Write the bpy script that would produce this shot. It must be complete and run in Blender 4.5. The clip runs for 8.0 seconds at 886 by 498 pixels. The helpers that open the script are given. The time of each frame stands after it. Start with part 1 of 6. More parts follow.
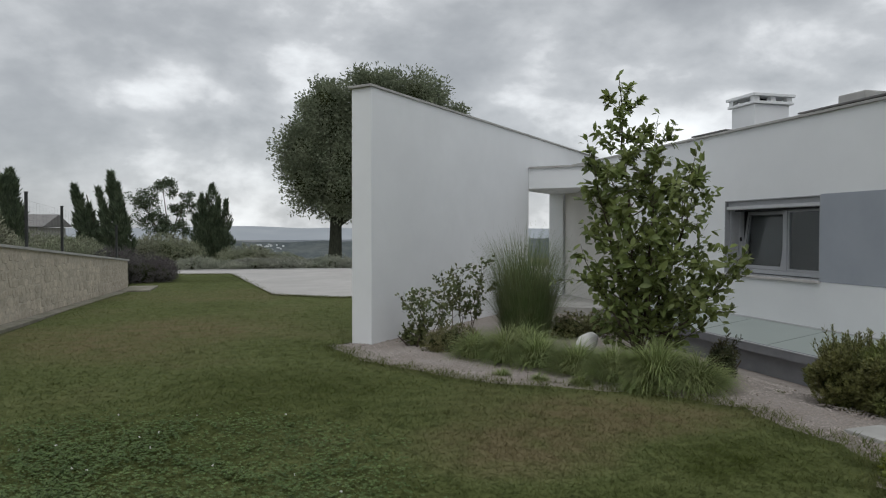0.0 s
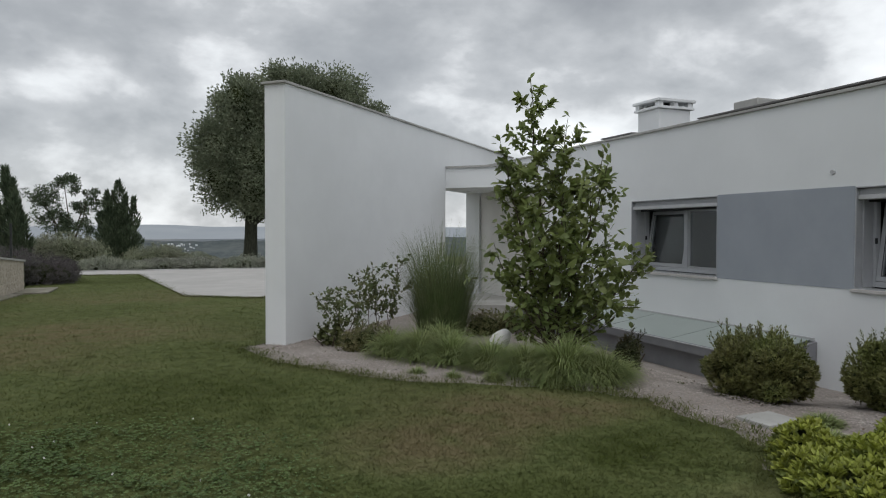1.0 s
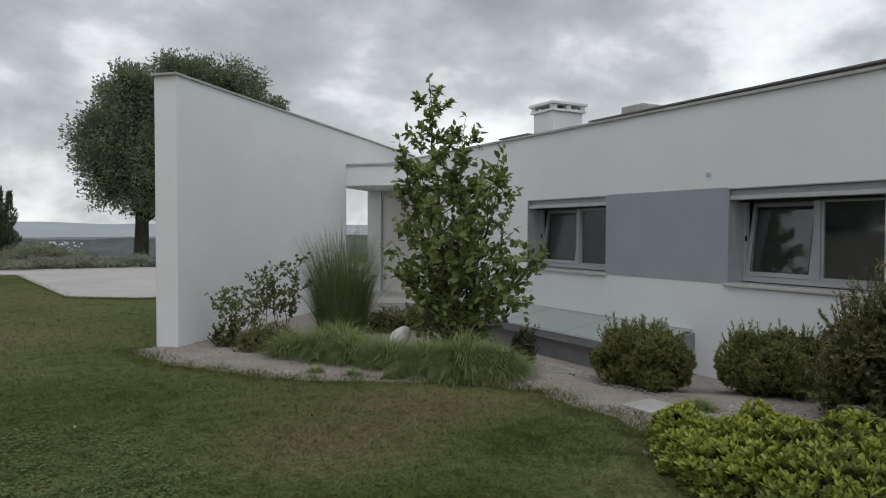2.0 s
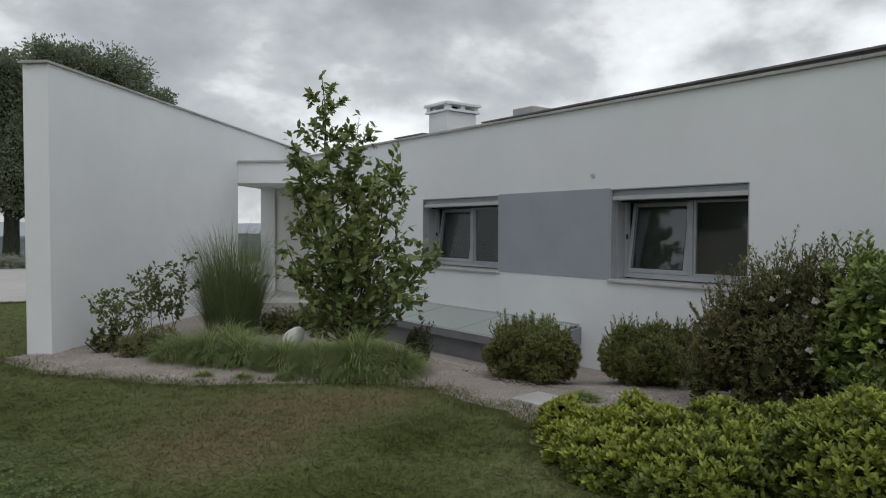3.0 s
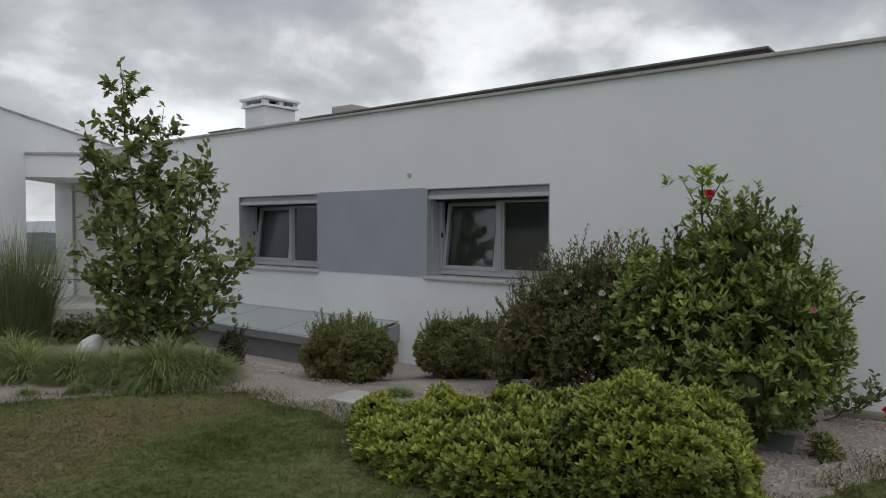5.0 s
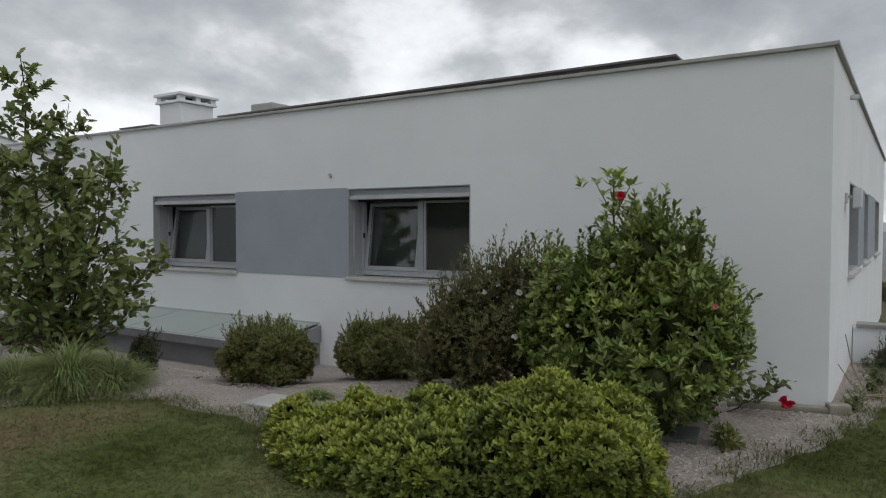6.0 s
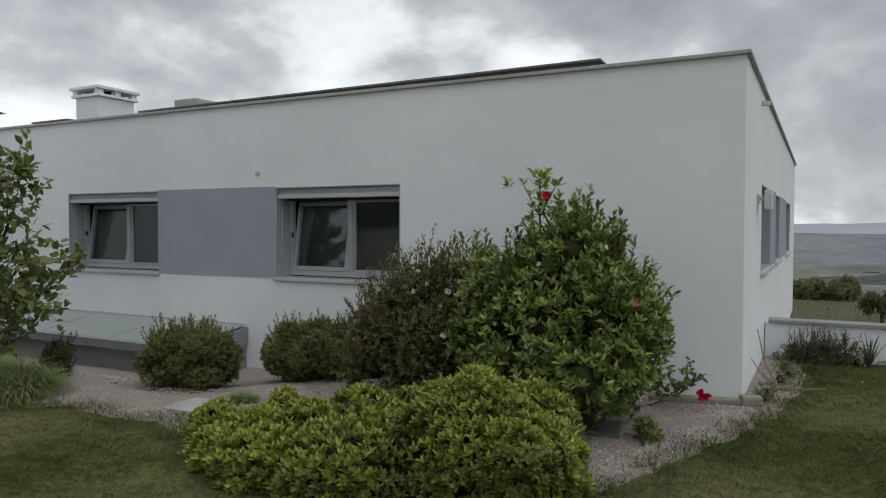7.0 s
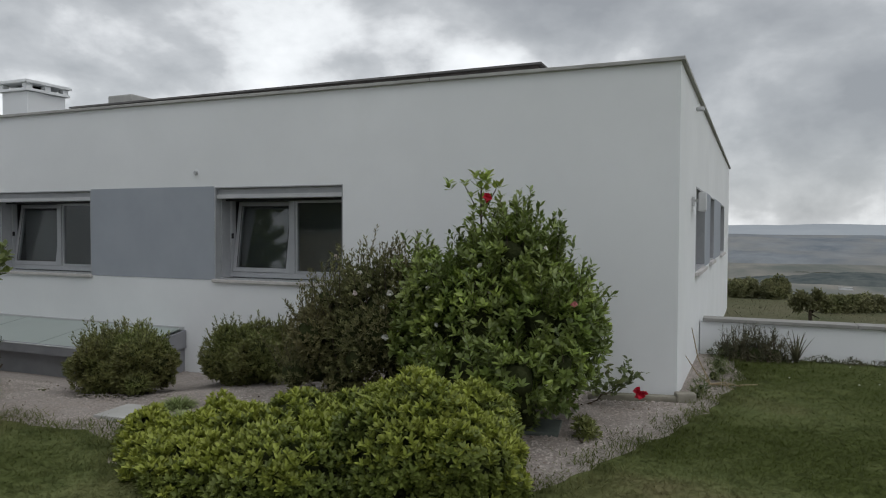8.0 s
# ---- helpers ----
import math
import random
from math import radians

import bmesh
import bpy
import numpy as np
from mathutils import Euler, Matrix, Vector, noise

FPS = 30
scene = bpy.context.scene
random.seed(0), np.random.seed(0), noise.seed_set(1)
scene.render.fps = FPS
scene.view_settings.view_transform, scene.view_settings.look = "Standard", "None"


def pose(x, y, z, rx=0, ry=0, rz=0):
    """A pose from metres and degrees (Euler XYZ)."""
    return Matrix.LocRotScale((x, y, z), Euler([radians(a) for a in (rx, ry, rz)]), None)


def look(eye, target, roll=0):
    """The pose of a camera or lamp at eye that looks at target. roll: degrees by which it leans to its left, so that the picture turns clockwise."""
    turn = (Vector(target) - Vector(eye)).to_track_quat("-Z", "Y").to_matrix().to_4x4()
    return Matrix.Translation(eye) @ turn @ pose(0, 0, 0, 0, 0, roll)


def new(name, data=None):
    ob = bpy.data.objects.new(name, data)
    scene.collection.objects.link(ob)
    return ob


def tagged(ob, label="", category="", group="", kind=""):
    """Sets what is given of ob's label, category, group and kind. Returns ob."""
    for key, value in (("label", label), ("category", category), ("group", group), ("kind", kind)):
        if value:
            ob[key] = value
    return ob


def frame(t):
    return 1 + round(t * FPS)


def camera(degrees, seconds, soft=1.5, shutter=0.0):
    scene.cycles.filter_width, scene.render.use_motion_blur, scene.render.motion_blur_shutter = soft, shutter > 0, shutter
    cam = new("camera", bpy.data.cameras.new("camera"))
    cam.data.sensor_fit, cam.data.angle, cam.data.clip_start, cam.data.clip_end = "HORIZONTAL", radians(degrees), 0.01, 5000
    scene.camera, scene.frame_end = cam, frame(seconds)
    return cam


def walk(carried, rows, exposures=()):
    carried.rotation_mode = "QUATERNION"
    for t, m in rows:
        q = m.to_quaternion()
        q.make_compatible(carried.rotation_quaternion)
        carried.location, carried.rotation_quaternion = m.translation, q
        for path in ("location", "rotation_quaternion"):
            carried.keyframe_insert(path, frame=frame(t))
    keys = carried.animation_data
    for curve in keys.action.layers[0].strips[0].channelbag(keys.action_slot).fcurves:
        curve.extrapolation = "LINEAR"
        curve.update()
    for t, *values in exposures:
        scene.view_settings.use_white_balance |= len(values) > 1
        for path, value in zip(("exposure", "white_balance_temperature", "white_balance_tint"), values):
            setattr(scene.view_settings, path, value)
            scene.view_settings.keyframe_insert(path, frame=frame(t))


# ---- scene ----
cam = camera(65.3, 8.0, soft=1.1)
PATH = [
    (0, (0.334, -0.136, 1.609), (0.843, 1.798, 1.5625), 0.1),
    (0.5, (0.349, -0.156, 1.608), (0.969, 1.745, 1.5605), 0.2),
    (1, (0.385, -0.177, 1.61), (1.113, 1.685, 1.5605), 0.1),
    (1.5, (0.403, -0.214, 1.612), (1.254, 1.595, 1.5595), 0.1),
    (3, (0.44, -0.302, 1.619), (1.662, 1.28, 1.5595), 0.1),
    (3.5, (0.479, -0.321, 1.619), (1.808, 1.172, 1.5595), 0.1),
    (4, (0.48, -0.353, 1.628), (1.903, 1.051, 1.5665), 0.2),
    (4.5, (0.508, -0.38, 1.627), (2.01, 0.939, 1.5635), 0.1),
    (6, (0.574, -0.473, 1.635), (2.264, 0.594, 1.5695), 0.0),
    (6.5, (0.595, -0.486, 1.626), (2.341, 0.488, 1.5625), 0.1),
    (7, (0.605, -0.508, 1.623), (2.389, 0.393, 1.5595), 0.1),
    (7.5, (0.614, -0.521, 1.622), (2.429, 0.316, 1.5615), 0.1),
    (8, (0.629, -0.546, 1.629), (2.476, 0.216, 1.5675), 0.2),
]
walk(cam, [(t, look(eye, target, roll)) for t, eye, target, roll in PATH], [(0.0, 0.11), (1.5, 0.10), (4.0, 0.08), (8.0, 0.08)])


# ---- world: overcast sky ----
SUN_AZ, SUN_EL = 203.0, 58.0      # compass turn from +y towards +x, and elevation


def overcast_world():
    w = bpy.data.worlds.new("overcast_sky")
    scene.world = w
    w.use_nodes = True
    nt = w.node_tree
    nt.nodes.clear()
    N, L = nt.nodes.new, nt.links.new
    out, bg = N("ShaderNodeOutputWorld"), N("ShaderNodeBackground")
    sky = N("ShaderNodeTexSky")
    sky.sky_type, sky.sun_disc = "NISHITA", False
    sky.sun_elevation, sky.sun_rotation = radians(SUN_EL), radians(SUN_AZ)
    sky_dim = N("ShaderNodeVectorMath")
    sky_dim.operation = "SCALE"
    sky_dim.inputs["Scale"].default_value = 0.10
    L(sky.outputs[0], sky_dim.inputs[0])
    co, sep = N("ShaderNodeTexCoord"), N("ShaderNodeSeparateXYZ")
    L(co.outputs["Generated"], sep.inputs[0])

    def m(op, a, b=None, c=None):
        n = N("ShaderNodeMath")
        n.operation = op
        for i, v in enumerate((a, b, c)):
            if v is None:
                continue
            if isinstance(v, (int, float)):
                n.inputs[i].default_value = v
            else:
                L(v, n.inputs[i])
        return n.outputs[0]

    z = m("MAXIMUM", sep.outputs[2], 0.0)
    zz = m("ADD", m("MULTIPLY", z, 0.5), 0.75)
    comb = N("ShaderNodeCombineXYZ")
    L(m("DIVIDE", sep.outputs[0], zz), comb.inputs[0])
    L(m("DIVIDE", sep.outputs[1], zz), comb.inputs[1])
    L(m("MULTIPLY", z, 1.8), comb.inputs[2])

    def clouds(scale, detail, rough, dist, off):
        mp = N("ShaderNodeMapping")
        mp.inputs["Location"].default_value = off
        L(comb.outputs[0], mp.inputs[0])
        n = N("ShaderNodeTexNoise")
        n.inputs["Scale"].default_value, n.inputs["Detail"].default_value = scale, detail
        n.inputs["Roughness"].default_value, n.inputs["Distortion"].default_value = rough, dist
        L(mp.outputs[0], n.inputs["Vector"])
        return n.outputs[0]

    big = clouds(2.5, 5, 0.50, 0.15, (3.1, 1.7, 0))
    small = clouds(6.5, 8, 0.58, 0.1, (0.4, 5.2, 0))
    mix = m("SUBTRACT", m("ADD", m("MULTIPLY", big, 0.92), m("MULTIPLY", small, 0.34)), 0.135)
    # breaks in the cloud are brighter low in the sky
    low = m("MULTIPLY", m("SUBTRACT", 0.40, z), 0.30)
    mix = m("ADD", mix, m("MAXIMUM", low, -0.05))
    # thinner cloud where the light comes through
    dot = N("ShaderNodeVectorMath")
    dot.operation = "DOT_PRODUCT"
    dot.inputs[1].default_value = (0.80, 0.50, 0.33)
    L(co.outputs["Generated"], dot.inputs[0])
    mix = m("ADD", mix, m("MULTIPLY", m("POWER", m("MAXIMUM", dot.outputs["Value"], 0.0), 7.0), 0.035))
    thick = N("ShaderNodeVectorMath")
    thick.operation = "DOT_PRODUCT"
    thick.inputs[1].default_value = (0.92, -0.26, 0.30)
    L(co.outputs["Generated"], thick.inputs[0])
    mix = m("SUBTRACT", mix, m("MULTIPLY", m("POWER", m("MAXIMUM", thick.outputs["Value"], 0.0), 9.0), 0.05))
    west = N("ShaderNodeVectorMath")
    west.operation = "DOT_PRODUCT"
    west.inputs[1].default_value = (-0.42, 0.86, 0.28)
    L(co.outputs["Generated"], west.inputs[0])
    mix = m("SUBTRACT", mix, m("MULTIPLY", m("POWER", m("MAXIMUM", west.outputs["Value"], 0.0), 5.0), 0.045))
    for way, k_, p_ in (((0.53, 0.80, 0.27), -0.11, 18.0), ((0.752, 0.598, 0.275), 0.10, 80.0)):
        bank = N("ShaderNodeVectorMath")
        bank.operation = "DOT_PRODUCT"
        bank.inputs[1].default_value = way
        L(co.outputs["Generated"], bank.inputs[0])
        mix = m("ADD", mix, m("MULTIPLY", m("POWER", m("MAXIMUM", bank.outputs["Value"], 0.0), p_), k_))
    mix = m("SUBTRACT", mix, 0.026)
    ramp = N("ShaderNodeValToRGB")
    e = ramp.color_ramp.elements
    e[0].position, e[0].color = 0.34, (0.235, 0.248, 0.264, 1)
    e[1].position, e[1].color = 0.70, (0.74, 0.76, 0.775, 1)
    for p, c in ((0.46, (0.315, 0.330, 0.345, 1)), (0.535, (0.405, 0.42, 0.435, 1)), (0.575, (0.52, 0.535, 0.55, 1)), (0.62, (0.63, 0.65, 0.665, 1))):
        k = e.new(p)
        k.color = c
    L(mix, ramp.inputs[0])
    blend = N("ShaderNodeMix")
    blend.data_type = "RGBA"
    blend.inputs[0].default_value = 0.06
    L(ramp.outputs[0], blend.inputs[6])
    L(sky_dim.outputs[0], blend.inputs[7])
    L(blend.outputs[2], bg.inputs[0])
    # an overcast sky is brightest overhead
    high = N("ShaderNodeMapRange")
    high.interpolation_type = "SMOOTHSTEP"
    high.inputs[1].default_value, high.inputs[2].default_value, high.inputs[3].default_value, high.inputs[4].default_value = 0.38, 0.95, 1.30, 2.5
    L(z, high.inputs[0])
    L(high.outputs[0], bg.inputs[1])
    L(bg.outputs[0], out.inputs[0])


overcast_world()
sun = new("sun", bpy.data.lights.new("sun", "SUN"))
sun.data.energy, sun.data.angle, sun.data.color = 0.62, radians(60), (1.0, 0.97, 0.93)
a, e = radians(SUN_AZ), radians(SUN_EL)
sun.matrix_basis = look((60 * math.sin(a) * math.cos(e), 60 * math.cos(a) * math.cos(e), 60 * math.sin(e)), (0, 0, 0))


# ---- materials ----
def material(name, c1, c2, scale=6.0, c3=None, scale2=1.0, amount2=0.5, rough=0.8, bump=0.0, bump_scale=60.0, spec=0.3, metal=0.0,
             island=0.0, translucent=0.0, objrand=0.0, stretch=(1, 1, 1)):
    """Two-scale noise colour at world size, fine relief, optional piece-to-piece variation."""
    mt = bpy.data.materials.new(name)
    mt.use_nodes = True
    nt = mt.node_tree
    N, L = nt.nodes.new, nt.links.new
    bs = nt.nodes["Principled BSDF"]
    geo = N("ShaderNodeNewGeometry")
    vec = geo.outputs["Position"]
    if stretch != (1, 1, 1):
        mp = N("ShaderNodeMapping")
        mp.inputs["Scale"].default_value = stretch
        L(vec, mp.inputs[0])
        vec = mp.outputs[0]

    def noise_out(s, d, r=0.6):
        n = N("ShaderNodeTexNoise")
        n.inputs["Scale"].default_value, n.inputs["Detail"].default_value, n.inputs["Roughness"].default_value = s, d, r
        L(vec, n.inputs["Vector"])
        return n.outputs[0]

    def spread(sock, lo=0.35, hi=0.65):
        r = N("ShaderNodeMapRange")
        r.inputs[1].default_value, r.inputs[2].default_value = lo, hi
        L(sock, r.inputs[0])
        return r.outputs[0]

    def mixed(f, a_, b_):
        x = N("ShaderNodeMix")
        x.data_type = "RGBA"
        for i, v in ((0, f), (6, a_), (7, b_)):
            if isinstance(v, (int, float)):
                x.inputs[i].default_value = v
            elif isinstance(v, tuple):
                x.inputs[i].default_value = (*v, 1)
            else:
                L(v, x.inputs[i])
        return x.outputs[2]

    col = mixed(spread(noise_out(scale, 5)), c1, c2)
    if c3:
        f = N("ShaderNodeMath")
        f.operation = "MULTIPLY"
        L(spread(noise_out(scale2, 3), 0.42, 0.66), f.inputs[0])
        f.inputs[1].default_value = amount2
        col = mixed(f.outputs[0], col, c3)
    if island or objrand:
        hsv = N("ShaderNodeHueSaturation")
        src = geo.outputs["Random Per Island"] if island else N("ShaderNodeObjectInfo").outputs["Random"]
        k = island or objrand
        r = N("ShaderNodeMapRange")
        r.inputs[3].default_value, r.inputs[4].default_value = 1 - k, 1 + k
        L(src, r.inputs[0])
        L(r.outputs[0], hsv.inputs["Value"])
        L(col, hsv.inputs["Color"])
        col = hsv.outputs[0]
    L(col, bs.inputs["Base Color"])
    bs.inputs["Roughness"].default_value, bs.inputs["Metallic"].default_value = rough, metal
    bs.inputs["Specular IOR Level"].default_value = spec
    if bump:
        b = N("ShaderNodeBump")
        b.inputs["Strength"].default_value, b.inputs["Distance"].default_value = bump, 0.02
        L(noise_out(bump_scale, 4), b.inputs["Height"])
        L(b.outputs[0], bs.inputs["Normal"])
    if translucent:
        tr, ms = N("ShaderNodeBsdfTranslucent"), N("ShaderNodeMixShader")
        L(col, tr.inputs[0])
        ms.inputs[0].default_value = translucent
        L(bs.outputs[0], ms.inputs[1])
        L(tr.outputs[0], ms.inputs[2])
        L(ms.outputs[0], nt.nodes["Material Output"].inputs[0])
    return mt


def glass_material(name, tint, rough=0.02, base=0.05):
    """Clear pane: transparent, with a mirror gloss that grows towards grazing views."""
    mt = bpy.data.materials.new(name)
    mt.use_nodes = True
    nt = mt.node_tree
    nt.nodes.clear()
    N, L = nt.nodes.new, nt.links.new
    out, ms, lw = N("ShaderNodeOutputMaterial"), N("ShaderNodeMixShader"), N("ShaderNodeLayerWeight")
    tp, gl, pw, ma = N("ShaderNodeBsdfTransparent"), N("ShaderNodeBsdfGlossy"), N("ShaderNodeMath"), N("ShaderNodeMath")
    lw.inputs["Blend"].default_value = 0.5
    pw.operation, ma.operation = "POWER", "MULTIPLY_ADD"
    pw.inputs[1].default_value = 5.0
    ma.inputs[1].default_value, ma.inputs[2].default_value = 1.0 - base, base
    L(lw.outputs["Facing"], pw.inputs[0])
    L(pw.outputs[0], ma.inputs[0])
    tp.inputs[0].default_value = (*tint, 1)
    gl.inputs["Roughness"].default_value = rough
    L(ma.outputs[0], ms.inputs[0])
    L(tp.outputs[0], ms.inputs[1])
    L(gl.outputs[0], ms.inputs[2])
    L(ms.outputs[0], out.inputs[0])
    return mt


PLASTER = material("white_plaster", (0.770, 0.785, 0.794), (0.810, 0.825, 0.835), 1.3, (0.745, 0.760, 0.769), 0.45, 0.5, 0.9, 0.12, 140, 0.2)
PLASTER_GREY = material("grey_plaster", (0.336, 0.363, 0.402), (0.369, 0.396, 0.435), 2.0, (0.314, 0.341, 0.380), 0.7, 0.4, 0.9, 0.12, 140, 0.2)
# facade plaster with the canopy's shade put into the colour
BEIGE = material("shaded_beige_plaster", (0.60, 0.585, 0.555), (0.65, 0.635, 0.605), 1.3, (0.56, 0.545, 0.515), 0.5, 0.5, 0.9, 0.12, 140, 0.2)
COPING = material("pale_stone_coping", (0.385, 0.38, 0.365), (0.46, 0.455, 0.435), 5, (0.31, 0.305, 0.29), 1.1, 0.6, 0.8, 0.2, 80)
ROOFDARK = material("dark_roof_edge_strip", (0.055, 0.05, 0.048), (0.09, 0.08, 0.075), 6, None, 1, 0, 0.8, 0.1, 60)
# darker version of the coping stone, for the low wall
DARKCAP = material("darker_wall_coping", (0.28, 0.275, 0.26), (0.34, 0.335, 0.315), 5, (0.22, 0.215, 0.20), 1.1, 0.6, 0.85, 0.2, 80)
ZINC = material("weathered_grey_capping", (0.13, 0.128, 0.125), (0.18, 0.176, 0.17), 5, None, 1, 0, 0.7, 0.1, 60)
ROOFTILE = material("weathered_brown_roof_tiles", (0.18, 0.172, 0.165), (0.23, 0.222, 0.212), 2, None, 1, 0, 0.9, 0.2, 8)
ROOFTOP = material("pale_roof_screed", (0.36, 0.35, 0.33), (0.44, 0.43, 0.41), 3, None, 1, 0, 0.9, 0.1, 60)
ALU = material("grey_aluminium", (0.356, 0.366, 0.385), (0.391, 0.400, 0.416), 8, None, 1, 0, 0.42, 0.0, 60, 0.5, 0.25)
ALU_LIGHT = material("pale_aluminium", (0.50, 0.505, 0.515), (0.55, 0.555, 0.56), 8, None, 1, 0, 0.4, 0.0, 60, 0.5, 0.2)
SILL = material("limestone_sill", (0.50, 0.48, 0.47), (0.58, 0.555, 0.54), 12, (0.44, 0.42, 0.41), 2.5, 0.5, 0.7, 0.1, 90)
PANE = glass_material("window_glass", (0.72, 0.75, 0.75), 0.04, 0.085)
PANE_BACK = material("grey_pane_backing", (0.135, 0.143, 0.147), (0.16, 0.168, 0.172), 4, None, 1, 0, 0.9)
# darkness of the unlit rooms is put into this colour
DARKROOM = material("dim_room_painted_shade", (0.08, 0.08, 0.08), (0.10, 0.10, 0.10), 2, None, 1, 0, 0.9)
# black of gaskets and small parts; also painted shade in slots and rooms
BLACK = material("black_gasket_and_shade", (0.012, 0.012, 0.013), (0.02, 0.02, 0.02), 8, None, 1, 0, 0.5)
FROSTED = material("green_tinted_frosted_glass", (0.285, 0.330, 0.308), (0.315, 0.360, 0.338), 1.5, (0.265, 0.305, 0.285), 0.8, 0.4, 0.28, 0.0, 60, 0.5)
PLINTH = material("grey_skylight_upstand", (0.230, 0.232, 0.250), (0.270, 0.273, 0.290), 5, (0.203, 0.203, 0.216), 1.2, 0.5, 0.6, 0.05, 60)
GROUND = material("dry_hillside_ground", (0.060, 0.072, 0.032), (0.10, 0.098, 0.052), 0.6, (0.125, 0.11, 0.066), 0.16, 0.5, 0.95, 0.4, 12, 0.1)


def lawn_material(name, green, lush, dry, rough, translucent, island):
    """Patchy lawn colour: lush and yellowed areas with soft edges, at world size."""
    mt = material(name, green, lush, 7.0, None, 1, 0, rough, 0.0 if translucent else 0.5, 40, 0.12, 0, island, translucent)
    nt = mt.node_tree
    N, L = nt.nodes.new, nt.links.new
    first = [n for n in nt.nodes if n.bl_idname == "ShaderNodeMix"][0]
    geo = [n for n in nt.nodes if n.bl_idname == "ShaderNodeNewGeometry"][0]
    targets = [l.to_socket for l in first.outputs[2].links]

    def m(op, a_, b_, c_=None):
        n = N("ShaderNodeMath")
        n.operation = op
        for k, v in enumerate((a_, b_, c_)):
            if isinstance(v, (int, float)):
                n.inputs[k].default_value = v
            elif v is not None:
                L(v, n.inputs[k])
        return n.outputs[0]

    def wave(scale, detail):
        n = N("ShaderNodeTexNoise")
        n.inputs["Scale"].default_value, n.inputs["Detail"].default_value = scale, detail
        L(geo.outputs["Position"], n.inputs["Vector"])
        return n.outputs[0]

    total = m("MULTIPLY_ADD", wave(0.55, 4), 1.5, -0.72)
    # worn places and darker green places of this lawn: centre, size, strength
    for cx, cy, r, k in ((3.35, 5.2, 1.2, 0.85), (2.1, 4.65, 1.1, 0.75), (-1.4, 11.2, 3.4, 0.65), (-0.5, 18, 3.0, 0.35), (4.3, 4.9, 0.6, 0.4), (4.6, -0.2, 1.0, 0.35),
                         (0.4, 6.8, 1.8, -0.65), (-0.6, 5.2, 1.5, -0.4), (8.8, -2.8, 2.8, -0.6), (6.0, -1.0, 1.6, -1.2), (9.3, -1.1, 1.2, -0.5), (4.9, -0.6, 0.9, 0.5), (7.2, -1.25, 0.8, 0.5), (3.5, 3.9, 0.9, -0.8), (0.8, 9.5, 1.5, -0.3), (-1.5, 24, 3.0, -0.6), (2.3, 3.0, 1.3, -0.7), (1.3, 3.6, 0.9, -0.5), (7.6, -2.2, 1.6, -0.6)):
        d = N("ShaderNodeVectorMath")
        d.operation = "DISTANCE"
        L(geo.outputs["Position"], d.inputs[0])
        d.inputs[1].default_value = (cx, cy, 0.03)
        f = N("ShaderNodeMapRange")
        f.interpolation_type = "SMOOTHSTEP"
        f.inputs[1].default_value, f.inputs[2].default_value, f.inputs[3].default_value, f.inputs[4].default_value = r * 0.15, r, k, 0.0
        L(d.outputs["Value"], f.inputs[0])
        total = m("ADD", total, f.outputs[0])
    total = m("MULTIPLY", total, m("MULTIPLY_ADD", wave(3.6, 5), 2.6, -0.32))
    fac = N("ShaderNodeClamp")
    L(total, fac.inputs[0])
    dark_fac = N("ShaderNodeClamp")
    L(m("MULTIPLY", total, -1.1), dark_fac.inputs[0])
    dense = N("ShaderNodeMix")
    dense.data_type = "RGBA"
    L(dark_fac.outputs[0], dense.inputs[0])
    L(first.outputs[2], dense.inputs[6])
    dense.inputs[7].default_value = (green[0] * 0.72, green[1] * 0.74, green[2] * 0.52, 1)
    mix = N("ShaderNodeMix")
    mix.data_type = "RGBA"
    L(fac.outputs[0], mix.inputs[0])
    L(dense.outputs[2], mix.inputs[6])
    mix.inputs[7].default_value = (*dry, 1)
    for t in targets:
        L(mix.outputs[2], t)
    return mt


LAWN = lawn_material("mown_lawn_soil", (0.080, 0.098, 0.033), (0.120, 0.138, 0.052), (0.155, 0.132, 0.068), 0.95, 0.0, 0.0)
BLADES = lawn_material("lawn_grass_blades", (0.085, 0.104, 0.033), (0.160, 0.176, 0.064), (0.160, 0.135, 0.068), 0.75, 0.45, 0.18)
CLOVER = material("clover_leaves", (0.089, 0.135, 0.046), (0.135, 0.189, 0.068), 3, None, 1, 0, 0.6, 0, 60, 0.2, 0, 0.25, 0.25)
WHITEFLOWER = material("white_petals", (0.72, 0.70, 0.66), (0.80, 0.79, 0.76), 20, None, 1, 0, 0.7, 0, 60, 0.2, 0, 0.1, 0.3)
REDFLOWER = material("red_petals", (0.50, 0.012, 0.035), (0.62, 0.03, 0.06), 20, None, 1, 0, 0.6, 0, 60, 0.3, 0, 0.1, 0.3)
PINKFLOWER = material("faded_pink_petals", (0.45, 0.16, 0.16), (0.55, 0.22, 0.20), 20, None, 1, 0, 0.6, 0, 60, 0.3, 0, 0.1, 0.3)
PALEPINK = material("pale_pink_petals", (0.52, 0.45, 0.43), (0.66, 0.60, 0.57), 20, None, 1, 0, 0.7, 0, 60, 0.2, 0, 0.1, 0.3)
GRAVEL = material("gravel_bed_grit", (0.262, 0.230, 0.208), (0.368, 0.332, 0.304), 26, (0.21, 0.178, 0.152), 1.2, 0.6, 0.95, 0.6, 90, 0.15)
PEBBLE = material("crushed_limestone_chips", (0.33, 0.292, 0.266), (0.43, 0.388, 0.355), 5, (0.26, 0.22, 0.19), 1.1, 0.6, 0.9, 0, 60, 0.15, 0, 0.20)
